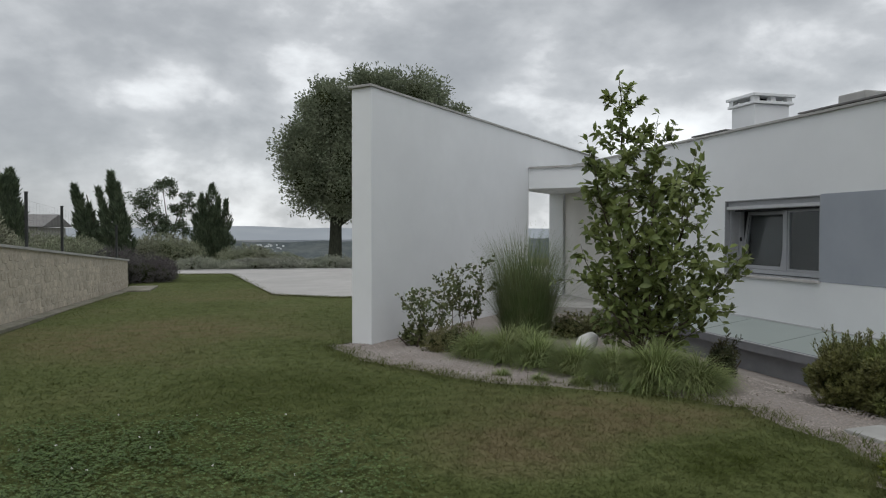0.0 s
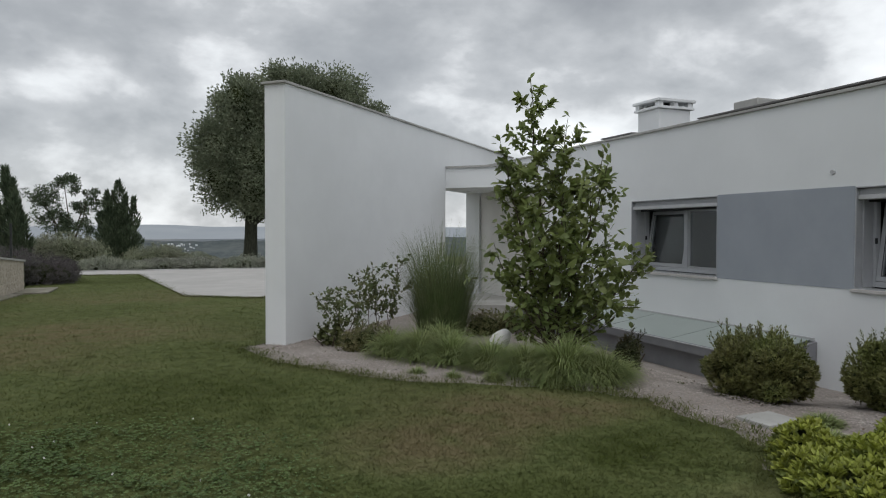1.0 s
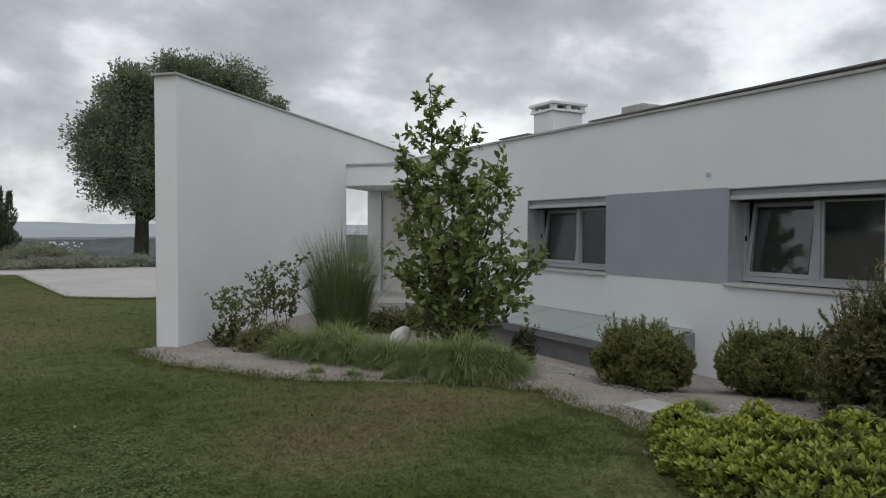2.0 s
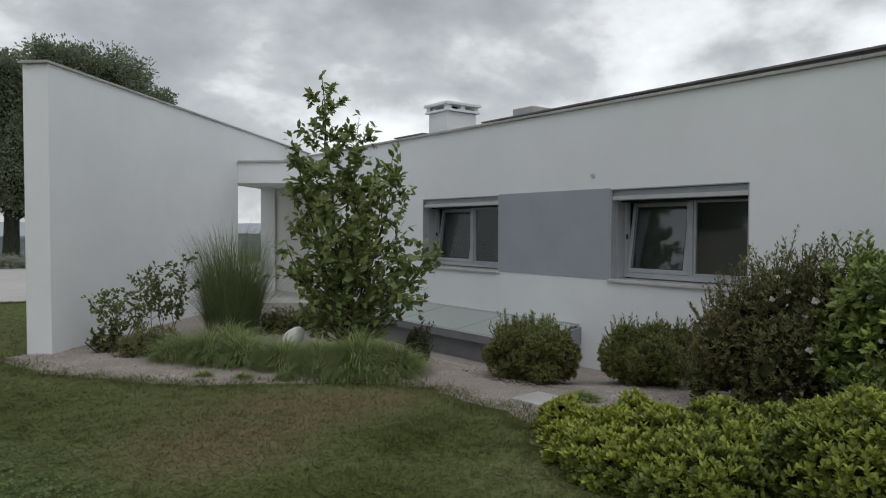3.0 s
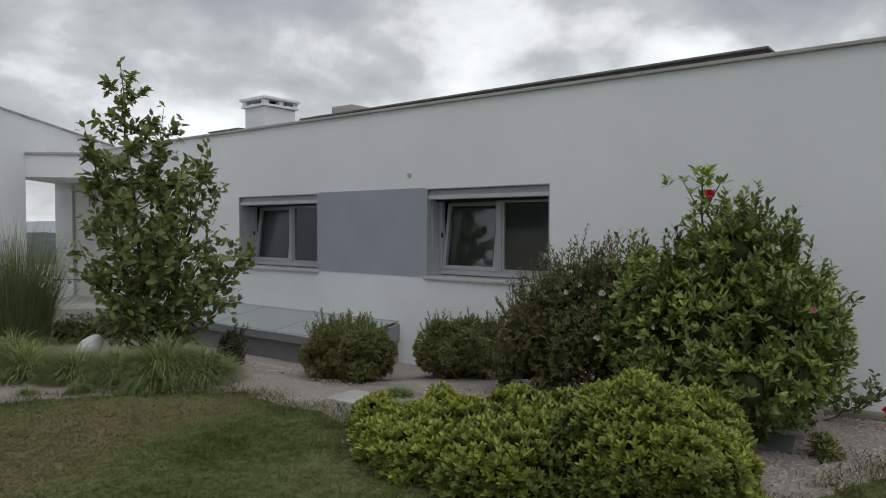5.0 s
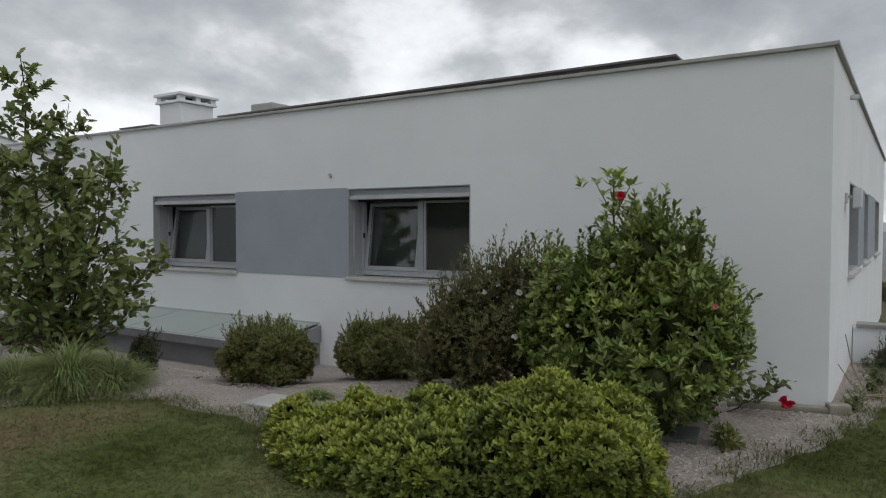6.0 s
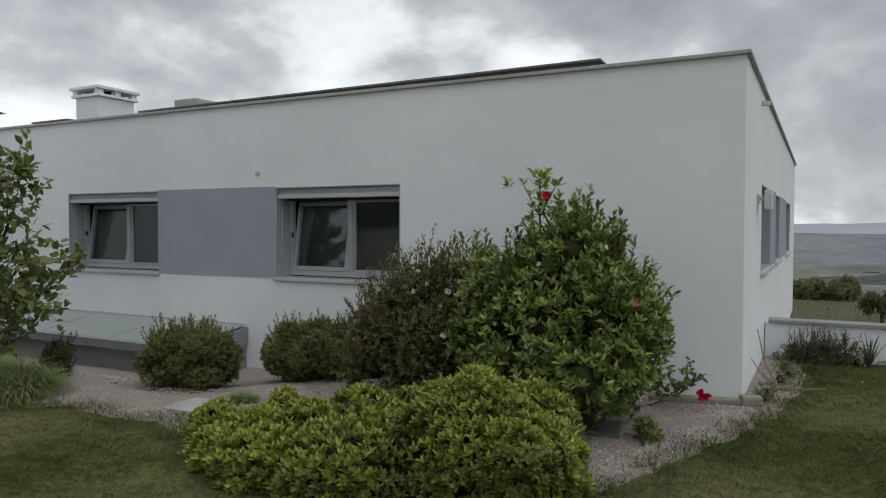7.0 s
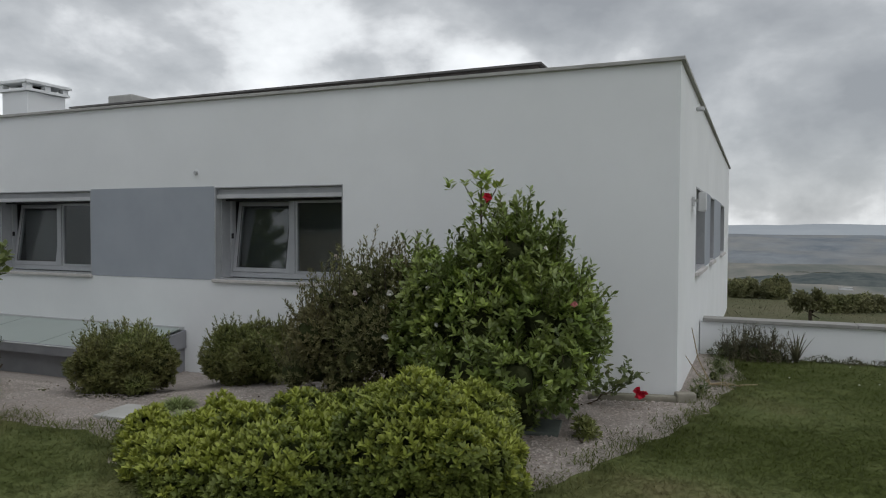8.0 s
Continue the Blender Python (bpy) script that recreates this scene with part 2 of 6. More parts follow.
BOULDER = material("white_boulder_stone", (0.68, 0.665, 0.64), (0.80, 0.785, 0.76), 7, (0.58, 0.56, 0.53), 2.5, 0.5, 0.8, 0.4, 40)
STAINED = material("stained_brown_concrete", (0.20, 0.185, 0.150), (0.30, 0.28, 0.235), 5, (0.15, 0.15, 0.095), 1.1, 0.7, 0.92, 0.3, 60)
CONCRETE = material("pale_concrete", (0.36, 0.355, 0.335), (0.45, 0.44, 0.42), 4, (0.29, 0.285, 0.26), 0.9, 0.6, 0.88, 0.2, 70)
TERRACE = material("pale_terrace_paving", (0.42, 0.405, 0.385), (0.48, 0.465, 0.44), 1.2, (0.36, 0.345, 0.325), 0.35, 0.6, 0.85, 0.15, 50)
RUBBLE = material("cream_rubble_stone", (0.440, 0.391, 0.314), (0.594, 0.533, 0.440), 9, (0.363, 0.319, 0.253), 2.0, 0.5, 0.9, 0.5, 45, 0.15, 0, 0, 0, 0.13)
MORTAR = material("cream_mortar", (0.42, 0.378, 0.305), (0.52, 0.472, 0.388), 8, None, 1, 0, 0.95, 0.4, 60)
STEEL = material("dark_steel_post", (0.03, 0.033, 0.032), (0.05, 0.052, 0.05), 10, None, 1, 0, 0.55, 0, 60, 0.5, 0.4)
PLATE = material("green_grey_cover_plate", (0.085, 0.10, 0.09), (0.115, 0.13, 0.115), 9, None, 1, 0, 0.7, 0.1, 60)
BARK = material("grey_brown_bark", (0.075, 0.058, 0.043), (0.14, 0.115, 0.09), 22, (0.06, 0.05, 0.038), 5, 0.5, 0.95, 0.6, 60, 0.1, 0, 0, 0, 0, (1, 1, 0.25))
TWIG = material("dry_tan_stems", (0.26, 0.20, 0.12), (0.36, 0.29, 0.19), 18, None, 1, 0, 0.9, 0.2, 60)
# darker base leaves, paler tips: new growth plus top light put into colour
L_HEDGE = material("yellow_green_hedge_leaves", (0.138, 0.175, 0.034), (0.221, 0.251, 0.054), 3.2, (0.100, 0.138, 0.034), 1.6, 0.6, 0.5, 0, 60, 0.4, 0, 0.30, 0.28)
L_HEDGE_TIP = material("lit_lime_hedge_new_growth", (0.250, 0.292, 0.046), (0.400, 0.420, 0.076), 3.2, (0.165, 0.214, 0.044), 1.6, 0.6, 0.5, 0, 60, 0.4, 0, 0.30, 0.28)
L_HIB_TIP = material("lit_hibiscus_new_growth", (0.190, 0.268, 0.056), (0.345, 0.415, 0.095), 3, (0.100, 0.150, 0.040), 1.4, 0.5, 0.4, 0, 60, 0.45, 0, 0.35, 0.25)
L_BOX = material("olive_green_bush_leaves", (0.115, 0.142, 0.040), (0.192, 0.208, 0.066), 4, (0.130, 0.095, 0.045), 1.6, 0.5, 0.5, 0, 60, 0.35, 0, 0.35, 0.22)
L_HIB = material("glossy_green_hibiscus_leaves", (0.126, 0.176, 0.042), (0.240, 0.290, 0.076), 3, (0.066, 0.100, 0.027), 1.4, 0.5, 0.4, 0, 60, 0.45, 0, 0.35, 0.25)
L_DARK = material("dull_dark_green_leaves", (0.108, 0.118, 0.044), (0.184, 0.184, 0.078), 4, (0.165, 0.118, 0.064), 2.2, 0.42, 0.6, 0, 60, 0.3, 0, 0.35, 0.2)
L_TREE = material("broad_green_tree_leaves", (0.135, 0.182, 0.055), (0.224, 0.265, 0.086), 3, (0.150, 0.132, 0.062), 1.5, 0.14, 0.42, 0, 60, 0.4, 0, 0.35, 0.36)
L_ROSE = material("rose_shrub_leaves", (0.092, 0.125, 0.044), (0.148, 0.172, 0.066), 4, (0.120, 0.096, 0.042), 2, 0.4, 0.5, 0, 60, 0.35, 0, 0.3, 0.25)
L_REED = material("tall_ornamental_grass_blades", (0.112, 0.165, 0.062), (0.195, 0.240, 0.102), 4, (0.230, 0.220, 0.140), 2, 0.3, 0.6, 0, 60, 0.3, 0, 0.35, 0.25)
L_MOUND = material("low_clump_grass_blades", (0.196, 0.254, 0.090), (0.304, 0.362, 0.142), 4, (0.150, 0.140, 0.068), 2, 0.4, 0.55, 0, 60, 0.3, 0, 0.35, 0.25)
OAKBARK = material("dark_mossy_oak_bark", (0.040, 0.044, 0.032), (0.072, 0.074, 0.056), 12, None, 1, 0, 0.95, 0.5, 40, 0.1, 0, 0, 0, 0, (1, 1, 0.3))
L_LAVDARK = material("dark_purple_lavender", (0.085, 0.082, 0.078), (0.135, 0.130, 0.120), 2, (0.11, 0.09, 0.095), 0.8, 0.6, 0.85, 0, 60, 0.2, 0, 0.3, 0.1)
L_FARBUSH = material("olive_hillside_leaves", (0.150, 0.165, 0.068), (0.250, 0.250, 0.118), 1.5, (0.12, 0.11, 0.075), 0.5, 0.5, 0.8, 0, 60, 0.2, 0, 0.35, 0.15)
L_CONIFER = material("blackish_conifer_sprays", (0.045, 0.058, 0.030), (0.085, 0.090, 0.045), 4, (0.09, 0.06, 0.032), 2, 0.5, 0.7, 0, 60, 0.2, 0, 0.4, 0.1)
L_SCRUBBY = material("dark_border_leaves", (0.070, 0.078, 0.042), (0.115, 0.118, 0.068), 4, (0.11, 0.085, 0.055), 2, 0.5, 0.7, 0, 60, 0.25, 0, 0.35, 0.15)
L_OAK = material("dark_evergreen_oak_leaves", (0.170, 0.205, 0.130), (0.290, 0.320, 0.215), 1.2, (0.125, 0.142, 0.092), 0.4, 0.5, 0.6, 0, 60, 0.25, 0, 0.2, 0.38)
# distance haze is put into the next three colours as extra lightness
L_CYP = material("dark_cypress_sprays", (0.074, 0.103, 0.062), (0.126, 0.158, 0.096), 2, None, 1, 0, 0.7, 0, 60, 0.2, 0, 0.4, 0.1)
L_SCRUB = material("hazed_scrub_leaves", (0.187, 0.212, 0.132), (0.284, 0.300, 0.203), 1.2, (0.256, 0.238, 0.192), 0.4, 0.5, 0.8, 0, 60, 0.2, 0, 0.35, 0.15)
L_LAV = material("hazed_grey_green_lavender", (0.228, 0.251, 0.191), (0.324, 0.338, 0.262), 1.5, (0.269, 0.255, 0.241), 0.5, 0.5, 0.85, 0, 60, 0.2, 0, 0.3, 0.15)
# shade inside bushes and tree crowns is put into this dark colour
INNER = material("bush_core_painted_shade", (0.034, 0.042, 0.017), (0.052, 0.060, 0.026), 14, None, 1, 0, 0.95, 0.8, 40, 0.05)


# ---- mesh helpers ----
def link(name, bm, mt, parent=None, label="", m=None, smooth=False):
    """Link a bmesh as one object at the world pose m, under parent if given."""
    me = bpy.data.meshes.new(name)
    bmesh.ops.recalc_face_normals(bm, faces=bm.faces)
    bm.to_mesh(me)
    bm.free()
    return place(name, me, mt, parent, label, m, smooth)


def place(name, me, mt, parent=None, label="", m=None, smooth=False):
    if mt and not me.materials:
        me.materials.append(mt)
    if smooth:
        me.polygons.foreach_set("use_smooth", [True] * len(me.polygons))
    ob = new(name, me)
    ob.matrix_basis = m or Matrix()
    if parent:
        ob.parent = parent
        ob.matrix_parent_inverse = parent.matrix_basis.inverted()
    if label:
        ob["label"] = label
    return ob


def part(name, bm, mt, parent, label="", m=None, smooth=False):
    return link(name, bm, mt, parent, label, m if m is not None else parent.matrix_basis.copy(), smooth)


def thing(name, m, label, category, group="", kind=""):
    return_ob = new(name)
    return_ob.empty_display_size = 0.2
    return_ob.matrix_basis = m
    return tagged(return_ob, label, category, group, kind)


def box(x0, x1, y0, y1, z0, z1, bevel=0.0, bm=None):
    """A box, its edges bevelled; added to bm if given."""
    own = bmesh.new()
    r = bmesh.ops.create_cube(own, size=1.0)
    for v in r["verts"]:
        v.co = Vector(((x0 + x1) / 2 + v.co.x * (x1 - x0), (y0 + y1) / 2 + v.co.y * (y1 - y0), (z0 + z1) / 2 + v.co.z * (z1 - z0)))
    if bevel:
        bmesh.ops.bevel(own, geom=own.edges[:], offset=bevel, segments=2, affect="EDGES", profile=0.6)
    if bm is None:
        return own
    tmp = bpy.data.meshes.new("tmp")
    own.to_mesh(tmp)
    own.free()
    bm.from_mesh(tmp)
    bpy.data.meshes.remove(tmp)
    return bm


def cells(us, zs, solid, depth):
    """A wall from a grid of cells in its own plane (x along, z up, y through); cells that are not solid are openings."""
    bm = bmesh.new()
    cache = {}

    def v(i, k, j):
        key = (i, k, j)
        if key not in cache:
            cache[key] = bm.verts.new((us[i], depth * k, zs[j]))
        return cache[key]

    nu, nz = len(us) - 1, len(zs) - 1
    full = lambda i, j: 0 <= i < nu and 0 <= j < nz and solid(0.5 * (us[i] + us[i + 1]), 0.5 * (zs[j] + zs[j + 1]))
    for i in range(nu):
        for j in range(nz):
            if not full(i, j):
                continue
            bm.faces.new((v(i, 0, j), v(i + 1, 0, j), v(i + 1, 0, j + 1), v(i, 0, j + 1)))
            bm.faces.new((v(i, 1, j), v(i, 1, j + 1), v(i + 1, 1, j + 1), v(i + 1, 1, j)))
            if not full(i - 1, j):
                bm.faces.new((v(i, 0, j), v(i, 0, j + 1), v(i, 1, j + 1), v(i, 1, j)))
            if not full(i + 1, j):
                bm.faces.new((v(i + 1, 0, j), v(i + 1, 1, j), v(i + 1, 1, j + 1), v(i + 1, 0, j + 1)))
            if not full(i, j - 1):
                bm.faces.new((v(i, 0, j), v(i, 1, j), v(i + 1, 1, j), v(i + 1, 0, j)))
            if not full(i, j + 1):
                bm.faces.new((v(i, 0, j + 1), v(i + 1, 0, j + 1), v(i + 1, 1, j + 1), v(i, 1, j + 1)))
    return bm


def prism(poly, z0, z1, bm=None):
    """An upright prism over a plan outline."""
    bm = bm or bmesh.new()
    lo, hi = [bm.verts.new((x, y, z0)) for x, y in poly], [bm.verts.new((x, y, z1)) for x, y in poly]
    bm.faces.new(lo), bm.faces.new(hi)
    for i in range(len(poly)):
        k = (i + 1) % len(poly)
        bm.faces.new((lo[i], lo[k], hi[k], hi[i]))
    return bm


def mesh_from(name, verts, faces):
    """A mesh from numpy arrays of corners and equal-sided faces."""
    me = bpy.data.meshes.new(name)
    n, k = faces.shape
    me.vertices.add(len(verts))
    me.vertices.foreach_set("co", np.ascontiguousarray(verts, dtype=np.float32).ravel())
    me.loops.add(n * k)
    me.loops.foreach_set("vertex_index", np.ascontiguousarray(faces, dtype=np.int32).ravel())
    me.polygons.add(n)
    me.polygons.foreach_set("loop_start", np.arange(0, n * k, k, dtype=np.int32))
    me.update(calc_edges=True)
    return me


def tubes(lines, sides=6):
    """Tapered tubes: each line is a list of (place, radius)."""
    V, F, base = [], [], 0
    for line in lines:
        P = np.array([p for p, _ in line], float)
        R = np.array([r for _, r in line], float)
        T = np.gradient(P, axis=0)
        T /= np.linalg.norm(T, axis=1)[:, None] + 1e-9
        ref = np.where(np.abs(T[:, 2:3]) > 0.9, np.array([[1.0, 0, 0]]), np.array([[0, 0, 1.0]]))
        S = np.cross(T, ref)
        S /= np.linalg.norm(S, axis=1)[:, None] + 1e-9
        U = np.cross(S, T)
        an = np.linspace(0, 2 * np.pi, sides, endpoint=False)
        ring = P[:, None] + R[:, None, None] * (np.cos(an)[None, :, None] * S[:, None] + np.sin(an)[None, :, None] * U[:, None])
        V.append(ring.reshape(-1, 3))
        for i in range(len(P) - 1):
            for k in range(sides):
                k2 = (k + 1) % sides
                F.append((base + i * sides + k, base + i * sides + k2, base + (i + 1) * sides + k2, base + (i + 1) * sides + k))
        base += len(P) * sides
    return mesh_from("tubes", np.concatenate(V), np.array(F))


def unit(a_):
    return a_ / (np.linalg.norm(a_, axis=-1, keepdims=True) + 1e-9)


LEAF_V = np.array([(0, 0, 0), (-0.40, 0.26, 0.08), (-0.46, 0.62, 0.08), (0, 1, -0.14), (0.46, 0.62, 0.08), (0.40, 0.26, 0.08), (0, 0.30, 0), (0, 0.66, -0.03)])
LEAF_F = np.array([(0, 6, 1), (0, 5, 6), (1, 6, 2), (6, 7, 2), (6, 5, 4), (6, 4, 7), (2, 7, 3), (7, 4, 3)])
CARD_V = np.array([(0, 0, 0), (-0.5, 0.5, 0.06), (0.5, 0.5, 0.06), (0, 1, 0)])
CARD_F = np.array([(0, 2, 1), (1, 2, 3)])


def leaf_mesh(name, pos, axis, up, length, width, fine=True):
    """Folded leaves, one island each: base place, growth axis, facing side, length and width."""
    tv, tf = (LEAF_V, LEAF_F) if fine else (CARD_V, CARD_F)
    y = unit(axis)
    x = unit(np.cross(y, up))
    z = np.cross(x, y)
    n = len(pos)
    length, width = np.broadcast_to(length, n), np.broadcast_to(width, n)
    V = (pos[:, None] + tv[None, :, 0:1] * (x * width[:, None])[:, None] + tv[None, :, 1:2] * (y * length[:, None])[:, None]
         + tv[None, :, 2:3] * (z * width[:, None])[:, None])
    F = tf[None] + (np.arange(n) * len(tv))[:, None, None]
    return mesh_from(name, V.reshape(-1, 3), F.reshape(-1, 3))


def ribbons(name, base, az, length, lean, width, segs=5, curl=1.0, twist=0.0):
    """Grass blades that rise and arch over: base places, turn, length, start lean from upright, width."""
    n = len(base)
    s = np.linspace(0, 1, segs + 1)
    ang = lean[:, None] + curl * s[None] ** 1.6
    step = (length / segs)[:, None]
    r = np.concatenate([np.zeros((n, 1)), np.cumsum(np.sin(ang[:, :-1]) * step, 1)], 1)
    h = np.concatenate([np.zeros((n, 1)), np.cumsum(np.cos(ang[:, :-1]) * step, 1)], 1)
    d = np.stack([np.cos(az), np.sin(az)], 1)
    side = np.stack([-np.sin(az + twist), np.cos(az + twist), np.zeros(n)], 1)
    C = np.zeros((n, segs + 1, 3))
    C[..., :2] = base[:, None, :2] + r[..., None] * d[:, None]
    C[..., 2] = base[:, None, 2] + h
    w = width[:, None] * (1 - s[None] ** 2.2) * 0.5 + 0.0004
    V = np.stack([C - side[:, None] * w[..., None], C + side[:, None] * w[..., None]], 2)
    V = V.reshape(n, -1, 3)
    q = np.arange(segs) * 2
    tf = np.stack([q, q + 1, q + 3, q + 2], 1)
    F = tf[None] + (np.arange(n) * (segs + 1) * 2)[:, None, None]
    return mesh_from(name, V.reshape(-1, 3), F.reshape(-1, 4))


def joined(name, bits):
    """Several numpy meshes of one kind into one."""
    bm = bmesh.new()
    for me in bits:
        bm.from_mesh(me)
        bpy.data.meshes.remove(me)
    me = bpy.data.meshes.new(name)
    bm.to_mesh(me)
    bm.free()
    return me


rng = np.random.default_rng(7)


def on_lumps(lumps, n, depth=0.0):
    """n places scattered over the outside of a heap of ellipsoids (centre, radii), with the way out at each."""
    P, Nn = [], []
    w = np.array([(r[0] * r[1] + r[1] * r[2] + r[0] * r[2]) for _, r in lumps])
    for (c, r), k in zip(lumps, (w / w.sum() * n * 1.8).astype(int)):
        d = unit(rng.normal(size=(k, 3)))
        rr = 1 - depth * rng.random((k, 1)) ** 1.5
        p = np.array(c) + d * np.array(r) * rr
        keep = p[:, 2] > 0.02
        for c2, r2 in lumps:
            if c2 is c:
                continue
            keep &= ((((p - np.array(c2)) / (np.array(r2) * 0.92)) ** 2).sum(1) > (1 - depth) ** 2)
        P.append(p[keep])
        Nn.append(unit(d / np.array(r))[keep])
    P, Nn = np.concatenate(P), np.concatenate(Nn)
    k = rng.permutation(len(P))[:n]
    return P[k], Nn[k]


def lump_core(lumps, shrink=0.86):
    """A dark solid core, inner shade put into its colour, so that a bush is not seen through."""
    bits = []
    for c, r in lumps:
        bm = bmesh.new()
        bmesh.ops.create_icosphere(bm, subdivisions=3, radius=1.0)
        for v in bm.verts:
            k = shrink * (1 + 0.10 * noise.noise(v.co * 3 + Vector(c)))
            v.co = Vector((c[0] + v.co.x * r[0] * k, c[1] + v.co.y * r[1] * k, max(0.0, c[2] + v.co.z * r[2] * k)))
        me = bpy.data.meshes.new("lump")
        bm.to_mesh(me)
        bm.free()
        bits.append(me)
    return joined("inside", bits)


def rosettes(name, P, Nn, per, length, width, spread, fine=True, upness=0.35):
    """Shoots at places P growing along Nn, each with a rosette of leaves."""
    n = len(P)
    g = unit(Nn + np.array([0, 0, upness]) + rng.normal(size=(n, 3)) * 0.25)
    t = unit(np.cross(g, rng.normal(size=(n, 3))))
    b = np.cross(g, t)
    bits_p, bits_a, bits_u = [], [], []
    for k in range(per):
        an = 2 * np.pi * k / per + rng.random(n) * 0.9
        rad = np.cos(an)[:, None] * t + np.sin(an)[:, None] * b
        up_k = (0.25 + 0.75 * (k % 3) / 2)
        ax = unit(rad * spread + g * (0.35 + 0.5 * up_k))
        bits_p.append(P + g * length * (0.15 * (k % 3)))
        bits_a.append(ax)
        bits_u.append(unit(g - rad * 0.3))
    pos, axis, up = np.concatenate(bits_p), np.concatenate(bits_a), np.concatenate(bits_u)
    m = len(pos)
    return leaf_mesh(name, pos, axis, up, length * rng.uniform(0.7, 1.15, m), width * rng.uniform(0.75, 1.15, m), fine)


# ---- plan ----
FX = 7.42                                  # plane of the long facade
ROOF = 3.178                                # top of the facade under its coping
FACADE = pose(FX, 0, 0, 0, 0, -90)         # x runs along the facade to the house corner, y into the house
CORNER = pose(FX, -0.12, 0, 0, 0, -1.9)    # the end wall
BLADE = pose(1.84, 9.55, 0, 0, 0, 45.75)   # the free-standing slanted wall
DX, DY = math.cos(radians(45.75)), math.sin(radians(45.75))


def smooth(a_, b_, x):
    t = np.clip((x - a_) / (b_ - a_), 0, 1)
    return t * t * (3 - 2 * t)


def height(x, y):
    """The lie of the land: level garden, a slight dip along the house, falling away beyond the terrace and the low wall."""
    x, y = np.asarray(x, float), np.asarray(y, float)
    dip = -0.23 * smooth(5.3, 6.5, x) * smooth(3.6, 5.6, y) * (1 - smooth(11, 13, y))
    d = np.maximum(np.maximum(x - 10.4, y - 36.0), np.maximum(-x - 14.0, -y - 30.0))
    d = np.maximum(d, 0)
    near_drop = -1.3 * smooth(0.0, 4.0, np.maximum(x - 10.4, 0)) * (1 - smooth(30, 36, y)) - 0.033 * np.minimum(d, 45)
    fall = -62 * (1 - np.exp(-np.maximum(d - 42, 0) / 260.0))
    roll = 2.0 * np.sin(x / 57.0 + 1.0) * np.cos(y / 71.0) * smooth(40, 200, d)
    return dip + near_drop + fall + roll


# ---- ground, one sheet to the horizon ----
def build_ground():
    rings = np.concatenate([np.linspace(0.0, 16, 30), np.geomspace(17, 4600, 62)])
    seg = 128
    an = np.linspace(0, 2 * np.pi, seg, endpoint=False)
    X = 3 + rings[:, None] * np.cos(an)
    Y = 8 + rings[:, None] * np.sin(an)
    V = np.stack([X, Y, height(X, Y)], -1).reshape(-1, 3)
    i, k = np.meshgrid(np.arange(1, len(rings) - 1), np.arange(seg), indexing="ij")
    k2 = (k + 1) % seg
    F = np.stack([i * seg + k, (i + 1) * seg + k, (i + 1) * seg + k2, i * seg + k2], -1).reshape(-1, 4)
    k = np.arange(seg)
    centre = np.stack([k, seg + k, seg + (k + 1) % seg, (k + 1) % seg], -1)
    me = mesh_from("ground", V, np.concatenate([centre, F]))
    ob = place("ground", me, GROUND, smooth=True)
    tagged(ob, "dry scrubby hillside falling away to the valley", "ground", kind="structure")


build_ground()

# lawn outline (counter-clockwise) and gravel outline
GRAVEL_EDGE = [(1.22, 9.62), (1.3, 9.1), (1.57, 8.29), (2.0, 7.64), (2.36, 7.01), (2.85, 6.6), (3.45, 6.22), (3.9, 5.95), (4.25, 5.62), (4.52, 5.2), (4.44, 4.75), (4.47, 4.4), (4.52, 4.1), (4.4, 3.6), (4.05, 3.3), (3.95, 2.2), (4.3, 1.2),
               (4.68, 0.5), (4.9, 0.35), (5.26, 0.24), (5.65, 0.07), (6.32, -0.15), (6.84, -0.34), (7.78, -0.57), (8.66, -0.72), (9.3, -0.68), (10.0, -0.5)]
LAWN_OUT = [(-3.55, 3.0), (-3.4, 20.9), (-3.9, 27.9), (-0.5, 27.5), (0.9, 18.0), (2.2, 17.05), (3.6, 16.8), (3.0, 11.2), (1.5, 9.75)]


def ragged(line, step, amount):
    """A drawn-out edge with a natural wobble."""
    out = []
    for (x0, y0), (x1, y1) in zip(line, line[1:]):
        k = max(1, int(math.hypot(x1 - x0, y1 - y0) / step))
        for i in range(k):
            x, y = x0 + (x1 - x0) * i / k, y0 + (y1 - y0) * i / k
            out.append((x + amount * noise.noise(Vector((x * 4, y * 4, 1))), y + amount * noise.noise(Vector((x * 4, y * 4, 7)))))
    return out + [line[-1]]


GRAVEL_EDGE = ragged(GRAVEL_EDGE, 0.12, 0.09)


def inside(poly, x, y):
    x, y = np.asarray(x), np.asarray(y)
    hit = np.zeros(x.shape, bool)
    for (x0, y0), (x1, y1) in zip(poly, poly[1:] + poly[:1]):
        hit ^= ((y0 > y) != (y1 > y)) & (x < (x1 - x0) * (y - y0) / (y1 - y0 + 1e-12) + x0)
    return hit


LAWN_POLY = [(-3.55, -9.0)] + LAWN_OUT + GRAVEL_EDGE + [(10.0, -9.0)]
GRAVEL_POLY = GRAVEL_EDGE + [(10.0, 0.2), (7.9, 0.2), (7.9, 14.6), (6.2, 14.2), (1.84, 9.8)]


